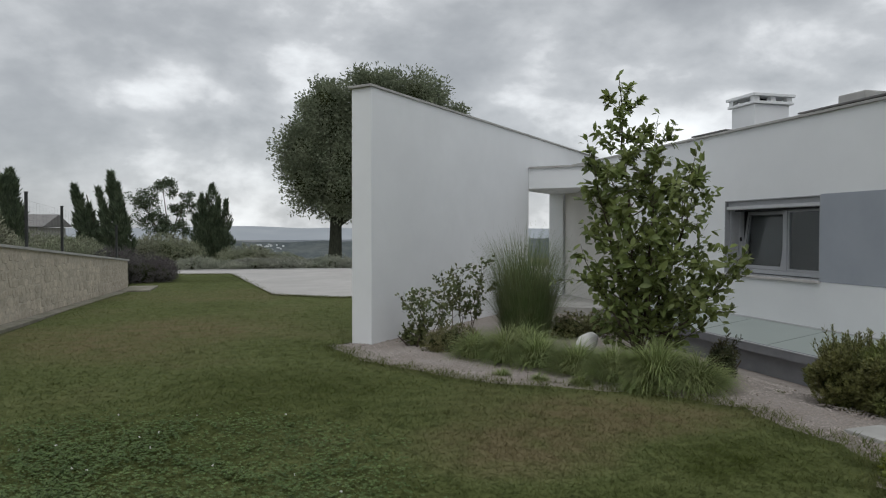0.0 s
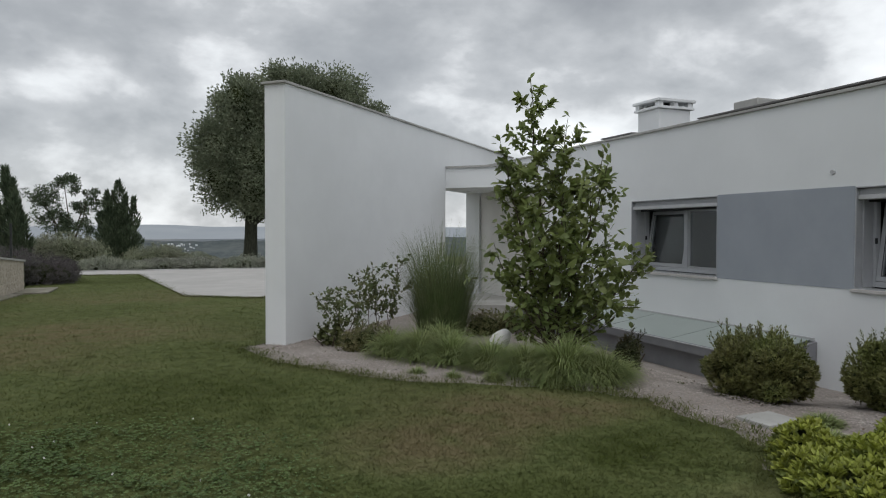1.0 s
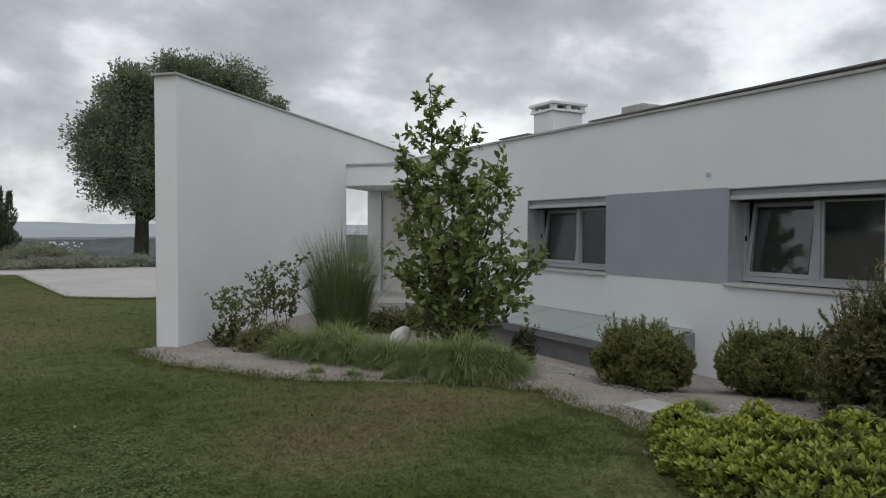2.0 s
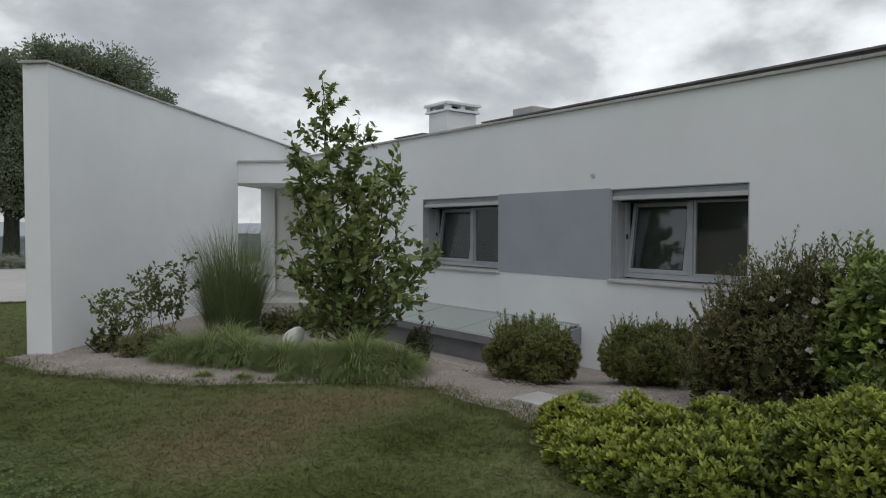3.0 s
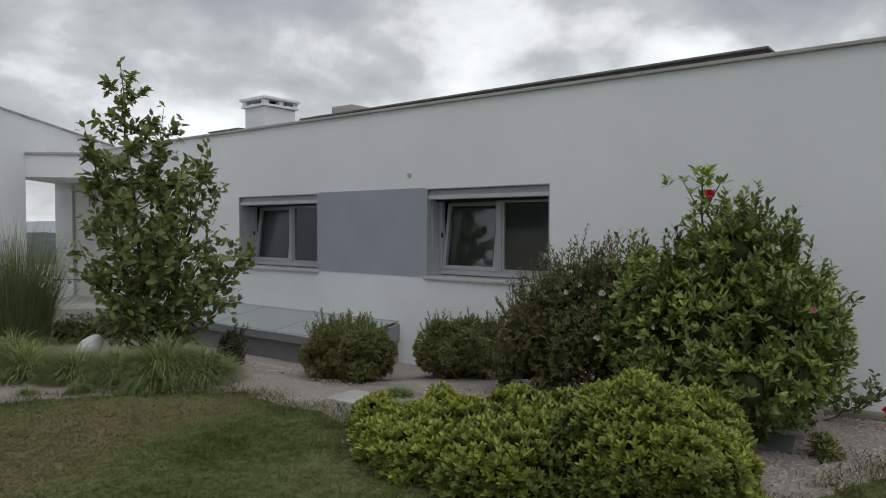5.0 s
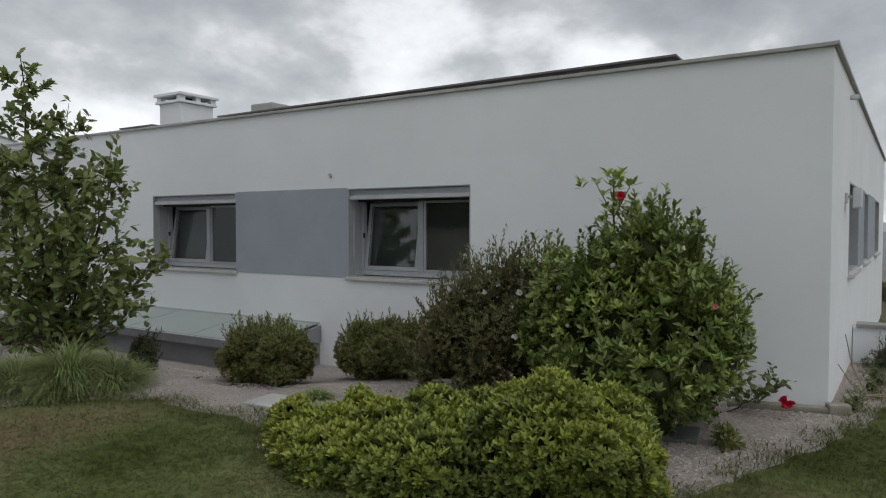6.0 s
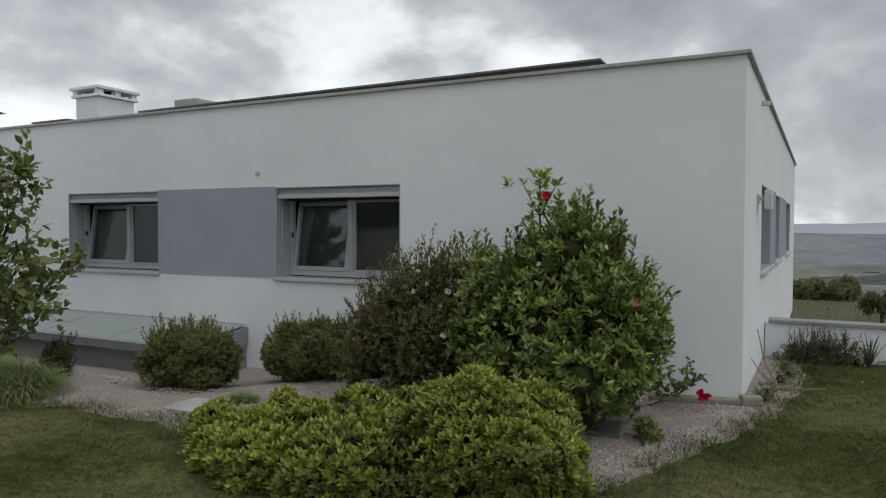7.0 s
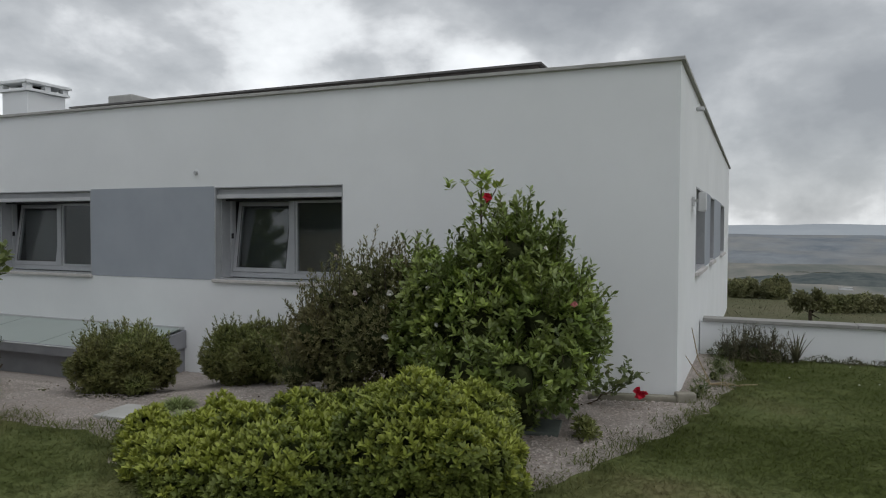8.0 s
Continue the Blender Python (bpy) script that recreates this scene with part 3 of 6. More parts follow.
def sheet(name, poly, step, lift, mt, x0, x1, y0, y1):
    """A ground sheet cut to an outline by a fine grid, following the land."""
    bm = bmesh.new()
    pts = [bm.verts.new((x, y, 0)) for x, y in poly]
    f = bm.faces.new(pts)
    bmesh.ops.triangulate(bm, faces=[f])
    for axis, lo, hi in ((0, x0, x1), (1, y0, y1)):
        for c in np.arange(lo, hi, step):
            no = (1, 0, 0) if axis == 0 else (0, 1, 0)
            bmesh.ops.bisect_plane(bm, geom=bm.verts[:] + bm.edges[:] + bm.faces[:], plane_co=tuple(c * v for v in no), plane_no=no)
    for v in bm.verts:
        v.co.z = float(height(v.co.x, v.co.y)) + lift + 0.012 * noise.noise(Vector((v.co.x * 1.3, v.co.y * 1.3, 0)))
    return link(name, bm, mt)


lawn = sheet("lawn", LAWN_POLY, 1.5, 0.035, LAWN, -3, 10, -9, 31)
tagged(lawn, "mown lawn with yellowed dry patches and clover", "lawn", kind="structure")
gravel = sheet("gravel_bed", GRAVEL_POLY, 0.7, 0.03, GRAVEL, 1, 10, -1, 15)
tagged(gravel, "pale gravel planting bed along the house", "gravel bed", kind="structure")

# terrace beyond the lawn, a raised concrete slab with paving joints
TERRACE_POLY = [(-3.9, 27.55), (-0.75, 27.25), (0.66, 17.7), (2.2, 16.7), (9.0, 16.3), (20.0, 16.3), (20.0, 29.8), (-3.4, 29.8)]
terrace = link("terrace", prism(TERRACE_POLY, -0.6, 0.05), TERRACE)
tagged(terrace, "pale stone-paved terrace beyond the lawn", "terrace", kind="structure")
kerb = link("terrace_kerb", box(-3.4, 20, 29.8, 30.1, -0.6, 0.075, 0.02), COPING)
tagged(kerb, "low pale kerb along the terrace edge", "kerb", kind="structure")


# ---- the house ----
house = thing("house", pose(FX, -0.12, 0), "white rendered flat-roofed house with grey window band", "house")

W1, W2 = (-9.30, -7.37), (-5.29, -3.48)        # window spans along the facade
WZ0, WZ1 = 0.988, 2.115


def facade_solid(u, z):
    for u0, u1 in (W1, W2):
        if u0 < u < u1 and WZ0 < z < WZ1:
            return False
    return True


part("facade_wall", cells([-15.5, W1[0], W1[1], W2[0], W2[1], -0.2], [-0.6, WZ0, WZ1, ROOF], facade_solid, 0.32), PLASTER, house, "white rendered long facade", FACADE)
part("painted_band", box(W1[1] + 0.004, W2[0] - 0.004, -0.006, 0.05, WZ0 - 0.012, WZ1 + 0.012), PLASTER_GREY, house, "blue-grey painted band between the windows", FACADE)

EW = [(1.98, 3.55), (4.75, 5.85), (8.2, 10.0)]    # openings of the end wall
EZ0, EZ1 = 1.11, 2.13


def end_solid(u, z):
    if u > EW[0][1] and z < -0.45:              # the house juts out over the slope
        return False
    return not any(u0 < u < u1 and EZ0 < z < EZ1 for u0, u1 in EW)


bm = cells([0.0] + [v for w in EW for v in w] + [12.7], [-4.0, -0.45, EZ0, EZ1, ROOF], end_solid, 0.32)
for v in bm.verts:                          # its end closes the long facade flush
    v.co = Vector((FX + v.co.x * math.cos(radians(1.9)), -0.12 - v.co.x * math.sin(radians(1.9)) + v.co.y, v.co.z))
part("end_wall", bm, PLASTER, house, "white rendered end wall", Matrix())
for (_, u0), (u1, _) in zip(EW, EW[1:]):
    part("painted_band", box(u0 + 0.004, u1 - 0.004, -0.006, 0.05, EZ0 - 0.01, EZ1 + 0.01), PLASTER_GREY, house, "", CORNER)
part("soffit", box(3.56, 12.6, 0.325, 1.6, -0.45, -0.40), PLASTER, house, "white underside over the slope", CORNER)
part("basement_wall", box(3.56, 12.4, 1.61, 1.8, -4.0, -0.41), CONCRETE, house, "set-back basement wall", CORNER)
part("back_wall", box(19.7, 20.0, 0.0, 16.2, -4.0, ROOF), PLASTER, house)
part("far_wall", box(8.1, 19.7, 15.9, 16.2, -0.6, ROOF), PLASTER, house)
part("roof", box(FX + 0.33, 19.68, 0.32, 15.2, 2.85, 3.02), ROOFTOP, house, "pale flat roof")
# added inner floor and partition, coloured dark for the unlit rooms
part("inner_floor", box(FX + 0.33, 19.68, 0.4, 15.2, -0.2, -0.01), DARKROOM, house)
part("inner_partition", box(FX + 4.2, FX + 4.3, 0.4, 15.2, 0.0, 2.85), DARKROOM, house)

# copings in lengths, with a drip overhang
u = -15.2
for n_, ln in enumerate((2.55, 2.6, 2.5, 2.6, 2.55, 2.52)):
    part("coping", box(u, u + ln - 0.006, -0.04, 0.36, ROOF, ROOF + 0.036, 0.006), COPING, house, "pale stone coping" if n_ == 0 else "", FACADE)
    u += ln
u = -0.04
for ln in (2.6, 2.6, 2.6, 2.6, 2.4):
    part("coping", box(u, u + ln - 0.006, -0.04, 0.32, ROOF + 0.003, ROOF + 0.039, 0.006), COPING, house, "", CORNER)
    u += ln
# upper roof edge behind the coping: a dark strip with a thin capping


def rising(bm, slope):
    """Tilt a strip of roof edge so that it climbs towards the house corner."""
    for v in bm.verts:
        v.co.z += slope * (v.co.x + 8.5) * (v.co.z > 3.1)
    return bm


part("roof_upstand", rising(box(-8.10, -1.32, 0.33, 0.60, 3.02, 3.298), 0.0055), ROOFDARK, house, "dark roof edge behind the coping", FACADE)
part("upstand_capping", rising(box(-8.13, -1.28, 0.30, 0.63, 3.299, 3.322, 0.004), 0.0055), ZINC, house, "", FACADE)
part("roof_upstand", box(-10.6, -9.75, 0.33, 0.60, 3.02, 3.30), ROOFDARK, house, "", FACADE)
part("upstand_capping", box(-10.64, -9.72, 0.30, 0.63, 3.302, 3.325, 0.004), ZINC, house, "", FACADE)
part("roof_hatch", box(-7.88, -7.42, 0.75, 1.2, 3.02, 3.54, 0.02), COPING, house, "pale raised roof hatch", FACADE)

# chimney with an open cap on stub posts
ch = part("chimney", box(8.15, 8.82, 9.55, 10.12, 3.0, 3.735, 0.012), PLASTER, house, "white chimney with slotted cap", Matrix())
part("neck_slab", box(8.10, 8.87, 9.50, 10.17, 3.737, 3.78, 0.006), PLASTER, ch, "", Matrix())
for x, y in [(8.12, 9.52), (8.12, 10.05), (8.75, 9.52), (8.75, 10.05), (8.435, 9.52), (8.435, 10.05)]:
    part("cap_post", box(x, x + 0.10, y, y + 0.10, 3.781, 3.855), PLASTER, ch, "", Matrix())
part("flue", box(8.33, 8.63, 9.70, 9.97, 3.781, 3.85), BLACK, ch, "dark flue opening", Matrix())
part("cap_slab", box(8.08, 8.89, 9.48, 10.19, 3.856, 3.905, 0.008), PLASTER, ch, "", Matrix())

# round vent disc on the facade
bm = bmesh.new()
bmesh.ops.create_cone(bm, cap_ends=True, segments=20, radius1=0.032, radius2=0.026, depth=0.022, matrix=pose(-5.575, -0.011, 2.30, 90, 0, 0))
part("wall_vent", bm, ALU_LIGHT, house, "small round wall vent", FACADE)


def bars(u0, u1, z0, z1, w, v0, v1, bevel=0.004):
    """A rectangular frame of four bars, mitred by butting."""
    bm = box(u0, u0 + w, v0, v1, z0, z1, bevel)
    box(u1 - w, u1, v0, v1, z0, z1, bevel, bm)
    box(u0 + w, u1 - w, v0, v1, z0, z0 + w, bevel, bm)
    box(u0 + w, u1 - w, v0, v1, z1 - w, z1, bevel, bm)
    return bm


def facade_window(u0, u1, m, label):
    """A grey aluminium window deep in its opening: shutter head with a pale lip, tilted-in sash, closed sash, stone sill."""
    win = part("window", bars(u0, u1, WZ0, WZ1, 0.014, -0.003, 0.09, 0.002), ALU, house, label, m)
    part("shutter_head", box(u0 + 0.015, u1 - 0.015, 0.045, 0.16, WZ1 - 0.088, WZ1 - 0.016, 0.004), ALU, win, "grey shutter head", m)
    part("shutter_lip", box(u0 + 0.015, u1 - 0.015, 0.018, 0.16, WZ1 - 0.140, WZ1 - 0.089, 0.006), ALU_LIGHT, win, "pale shutter lip", m)
    # black strip for the slot and the deep shade under the shutter
    part("shutter_slot_shade", box(u0 + 0.034, u1 - 0.034, 0.161, 0.238, WZ1 - 0.165, WZ1 - 0.024), BLACK, win, "", m)
    for x0, x1 in ((u0 + 0.003, u0 + 0.033), (u1 - 0.033, u1 - 0.003)):
        part("guide_rail", box(x0, x1, 0.091, 0.238, WZ0 + 0.012, WZ1 - 0.141, 0.003), ALU, win, "", m)
    mid = u0 + (u1 - u0) * 0.53
    zt, zb = WZ1 - 0.10, WZ0 + 0.016
    part("window_frame", bars(u0 + 0.005, u1 - 0.005, zb, zt, 0.062, 0.24, 0.31), ALU, win, "", m)
    part("mullion", box(mid - 0.040, mid + 0.040, 0.235, 0.305, zb + 0.062, zt - 0.062, 0.006), ALU, win, "", m)
    # right sash closed
    sash = part("sash", bars(mid + 0.041, u1 - 0.068, zb + 0.063, zt - 0.063, 0.030, 0.25, 0.30), ALU, win, "", m)
    part("pane", box(mid + 0.071, u1 - 0.098, 0.268, 0.276, zb + 0.093, zt - 0.093), PANE, sash, "", m).visible_shadow = False
    # left sash tilted in about its foot
    hinge = m @ pose(0, 0.268, zb + 0.063, -8.5, 0, 0)
    h = zt - zb - 0.126
    sash = part("sash", bars(u0 + 0.070, mid - 0.041, 0.0, h, 0.058, -0.028, 0.028), ALU, win, "tilted-open sash", hinge)
    part("pane", box(u0 + 0.128, mid - 0.099, -0.004, 0.004, 0.058, h - 0.058), PANE, sash, "", hinge).visible_shadow = False
    part("gasket", bars(u0 + 0.124, mid - 0.095, 0.054, h - 0.054, 0.008, -0.0295, -0.0285, 0.0), BLACK, sash, "", hinge)
    part("stay", box(u0 + 0.060, u0 + 0.074, 0.232, 0.262, zb + 0.48, zb + 0.545, 0.003), BLACK, win, "black tilt stay", m)
    # added room box behind, its gloom put into a dark colour
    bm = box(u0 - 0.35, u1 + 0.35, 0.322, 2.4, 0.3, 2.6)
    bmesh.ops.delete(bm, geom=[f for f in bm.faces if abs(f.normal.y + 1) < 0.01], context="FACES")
    part("room_shade_box", bm, DARKROOM, win, "", m)
    part("sill", box(u0 - 0.03, u1 + 0.012, -0.035, 0.235, WZ0 - 0.040, WZ0 - 0.002, 0.006), SILL, win, "pale stone sill", m)
    # added grey backing inside that sets the tone of the panes
    part("pane_backing", box(u0 + 0.03, u1 - 0.03, 0.47, 0.478, WZ0 - 0.05, WZ1), PANE_BACK, win, "added grey backing behind the glass", m)
    return win


facade_window(*W1, FACADE, "grey aluminium window, left sash tilted open")
facade_window(*W2, FACADE, "grey aluminium window, left sash tilted open")

for u0, u1 in EW:
    win = part("window", bars(u0, u1, EZ0, EZ1, 0.022, -0.004, 0.31, 0.003), ALU, house, "narrow grey end-wall window", CORNER)
    part("window_frame", bars(u0 + 0.023, u1 - 0.023, EZ0 + 0.023, EZ1 - 0.023, 0.05, 0.20, 0.26), ALU, win, "", CORNER)
    part("pane", box(u0 + 0.073, u1 - 0.073, 0.225, 0.233, EZ0 + 0.073, EZ1 - 0.073), PANE, win, "", CORNER).visible_shadow = False
    part("mullion", box((u0 + u1) / 2 - 0.03, (u0 + u1) / 2 + 0.03, 0.195, 0.255, EZ0 + 0.073, EZ1 - 0.073), ALU, win, "", CORNER)
    part("sill", box(u0 - 0.03, u1 + 0.03, -0.05, 0.06, EZ0 - 0.05, EZ0 - 0.002, 0.006), SILL, win, "", CORNER)
    # added room box, its darkness put into a black colour
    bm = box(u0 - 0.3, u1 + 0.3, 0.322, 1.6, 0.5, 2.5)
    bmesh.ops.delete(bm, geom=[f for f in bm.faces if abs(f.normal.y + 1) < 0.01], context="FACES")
    part("room_shade_box", bm, BLACK, win, "", CORNER)

wl = thing("wall_light", CORNER @ pose(1.42, 0, 1.93), "small white box wall light on the end wall", "wall light")
part("back_plate", box(1.36, 1.48, -0.025, -0.001, 1.88, 1.98, 0.004), ALU_LIGHT, wl, "", CORNER)
part("arm", box(1.40, 1.44, -0.07, -0.026, 1.925, 1.955), ALU_LIGHT, wl, "", CORNER)
part("lamp_box", box(1.34, 1.50, -0.150, -0.071, 1.82, 2.03, 0.014), ALU_LIGHT, wl, "", CORNER)
sp = thing("roof_spout", CORNER @ pose(1.8, 0, 3.02), "short pale overflow spout under the roof edge", "spout")
part("pipe", box(1.77, 1.84, -0.09, -0.001, 2.99, 3.04, 0.015), ALU_LIGHT, sp, "", CORNER)

# ---- slanted blade wall with the entrance opening ----
BT, BH = 0.34, 3.66
OPEN0, OPEN1, SOF = 5.75, 7.88, 2.55
blade = thing("blade_wall", BLADE, "tall white rendered slanted wall with stone coping", "wall", kind="structure")
part("wall_body", cells([0, OPEN0, OPEN1, 10.6], [-0.6, SOF, BH], lambda uu, z: not (OPEN0 < uu < OPEN1 and z < SOF), BT), PLASTER, blade)
u = -0.05
for ln in (2.7, 2.7, 2.7, 2.6):
    part("coping", box(u, u + ln - 0.006, -0.03, BT + 0.03, BH, BH + 0.035, 0.006), COPING, blade)
    u += ln


def on_blade(s, v=0.0):
    return (1.84 + DX * s - DY * v, 9.55 + DY * s + DX * v)


# entrance canopy, square to the blade wall
c0 = on_blade(OPEN0, -0.002)
c1 = (FX - 0.002, c0[1] - (FX - c0[0]) * DX / DY)
c2 = (FX - 0.002, 15.1)
canopy = thing("entrance_canopy", pose(c0[0], c0[1], SOF), "white flat canopy over the entrance corner", "canopy")
part("canopy_slab", prism([c0, c1, c2], SOF, 2.97), PLASTER, canopy, "", Matrix())
k0, k1 = (c0[0] - 0.02, c0[1] - 0.04), (c1[0], c1[1] - 0.05)
part("canopy_coping", prism([k0, k1, c2], 2.972, 3.012), COPING, canopy, "thin pale stone edge", Matrix())
step = thing("entrance_step", pose(6.6, 13.2, 0), "pale concrete entrance landing", "step", kind="structure")
part("landing", prism([on_blade(5.0, -0.004), (FX - 0.004, 11.6), (FX - 0.004, 15.2)], -0.5, 0.14), CONCRETE, step, "", Matrix())

# added panel: shade under the canopy put into its beige colour
part("canopy_shade_panel", box(-15.24, -12.15, -0.006, 0.05, 0.142, SOF - 0.004), BEIGE, house, "beige panel with the canopy's shade in its colour", FACADE)

# ---- skylight along the facade ----
sky_y0, sky_y1 = 5.78, 11.4
SKY = FACADE
skylight = thing("skylight", pose(6.45, 5.78, -0.2), "long low skylight of green frosted glass on a grey upstand", "skylight")
bm = prism([(-sky_y1, -0.91), (-sky_y0, -0.91), (-sky_y0, -0.004), (-sky_y1, -0.004)], -0.6, 0.10)
part("upstand", bm, PLINTH, skylight, "", SKY)
bm = bmesh.new()
prof = [(-1.00, 0.095), (-1.00, 0.195), (-0.93, 0.205), (-0.93, 0.11)]
vs = [[bm.verts.new((uu, v, z)) for v, z in prof] for uu in (-sky_y1, -sky_y0 + 0.03)]
for i in range(4):
    bm.faces.new((vs[0][i], vs[0][(i + 1) % 4], vs[1][(i + 1) % 4], vs[1][i]))
bm.faces.new(vs[0]), bm.faces.new(vs[1])
part("front_rail", bm, PLINTH, skylight, "grey metal front rail", SKY)
bm = bmesh.new()
q = [(-sky_y0 + 0.03, -1.0, 0.102), (-sky_y0 + 0.03, -0.004, 0.102), (-sky_y0 + 0.03, -0.004, 0.325), (-sky_y0 + 0.03, -1.0, 0.185)]
lo = [bm.verts.new(p) for p in q]
hi = [bm.verts.new((p[0] - 0.035, p[1], p[2])) for p in q]
bm.faces.new(lo), bm.faces.new(hi)
for i in range(4):
    bm.faces.new((lo[i], lo[(i + 1) % 4], hi[(i + 1) % 4], hi[i]))
part("end_cheek", bm, PLINTH, skylight, "", SKY)
tilt = math.degrees(math.atan2(0.145, 0.93))
for i in range(4):
    uu = -sky_y1 + i * 1.395
    g_ = SKY @ pose(uu, -0.928, 0.20, tilt, 0, 0)
    part("glass_pane", box(0.006, 1.385, 0.0, 0.925, -0.008, 0.006, 0.002), FROSTED, skylight, "green frosted glass pane", g_)
part("rail_cap", box(-sky_y1, -sky_y0 + 0.03, -1.004, -0.985, 0.196, 0.208, 0.002), ALU_LIGHT, skylight, "pale edge strip", SKY)
part("wall_flashing", box(-sky_y1, -sky_y0, -0.03, -0.003, 0.325, 0.37, 0.004), ALU_LIGHT, skylight, "", SKY)


# ---- garden wall on the open side, with rubble facing ----
def wall_top(y):
    return 1.36 - (y - 12.96) * 0.0705


def wall_x(y):
    return -3.9 + (y - 12.96) * 0.076


GW0, GW1 = 6.0, 20.9
gw = thing("garden_wall", pose(wall_x(GW0), GW0, 0), "cream rubble-stone garden wall with flat coping", "garden wall", kind="structure")
bm = bmesh.new()
vs = []
for y in np.linspace(GW0, GW1, 9):
    x, t = wall_x(y), wall_top(y)
    vs.append([bm.verts.new(p) for p in ((x, y, -0.4), (x - 0.3, y, -0.4), (x - 0.3, y, t), (x, y, t))])
for a_, b_ in zip(vs, vs[1:]):
    for i in range(4):
        bm.faces.new((a_[i], a_[(i + 1) % 4], b_[(i + 1) % 4], b_[i]))
bm.faces.new(vs[0]), bm.faces.new(vs[-1])
part("wall_core", bm, MORTAR, gw, "", Matrix())
for y in np.arange(GW0, GW1 - 0.1, 1.49):
    y1 = y + 1.484
    bm = bmesh.new()
    q = []
    for yy in (y, y1):
        x, t = wall_x(yy), wall_top(yy)
        q.append([bm.verts.new(p) for p in ((x + 0.05, yy, t + 0.002), (x - 0.35, yy, t + 0.002), (x - 0.35, yy, t + 0.05), (x + 0.05, yy, t + 0.05))])
    for i in range(4):
        bm.faces.new((q[0][i], q[0][(i + 1) % 4], q[1][(i + 1) % 4], q[1][i]))
    bm.faces.new(q[0]), bm.faces.new(q[1])
    part("coping", bm, COPING, gw, "", Matrix())
gutter = thing("drain_strip", pose(-3.3, 12, 0), "stained concrete drain strip beside the garden wall", "drain strip", kind="structure")
bm = bmesh.new()
prism([(wall_x(6) + 0.01, 6), (wall_x(6) + 0.30, 6), (wall_x(20.9) + 0.30, 20.9), (wall_x(20.9) + 0.01, 20.9)], -0.2, 0.055, bm)
part("strip", bm, STAINED, gutter, "", Matrix())
slab_end = thing("paving_slab", pose(-2.8, 20.3, 0), "pale stone slab at the end of the wall", "paving slab")
part("slab", box(-3.3, -2.55, 19.6, 21.3, -0.05, 0.075, 0.01), STAINED, slab_end, "", Matrix())

# ---- low boundary wall by the lawn ----
bw = thing("boundary_wall", pose(10.2, -3, 0), "low white rendered boundary wall with stone coping", "boundary wall", kind="structure")
part("wall_body", box(10.2, 10.4, -9.0, -0.222, -3.0, 0.425), PLASTER, bw, "", Matrix())
for y in np.arange(-9.0, -0.3, 1.75):
    part("coping", box(10.16, 10.44, y, min(y + 1.744, -0.225), 0.427, 0.473, 0.008), DARKCAP, bw, "", Matrix())


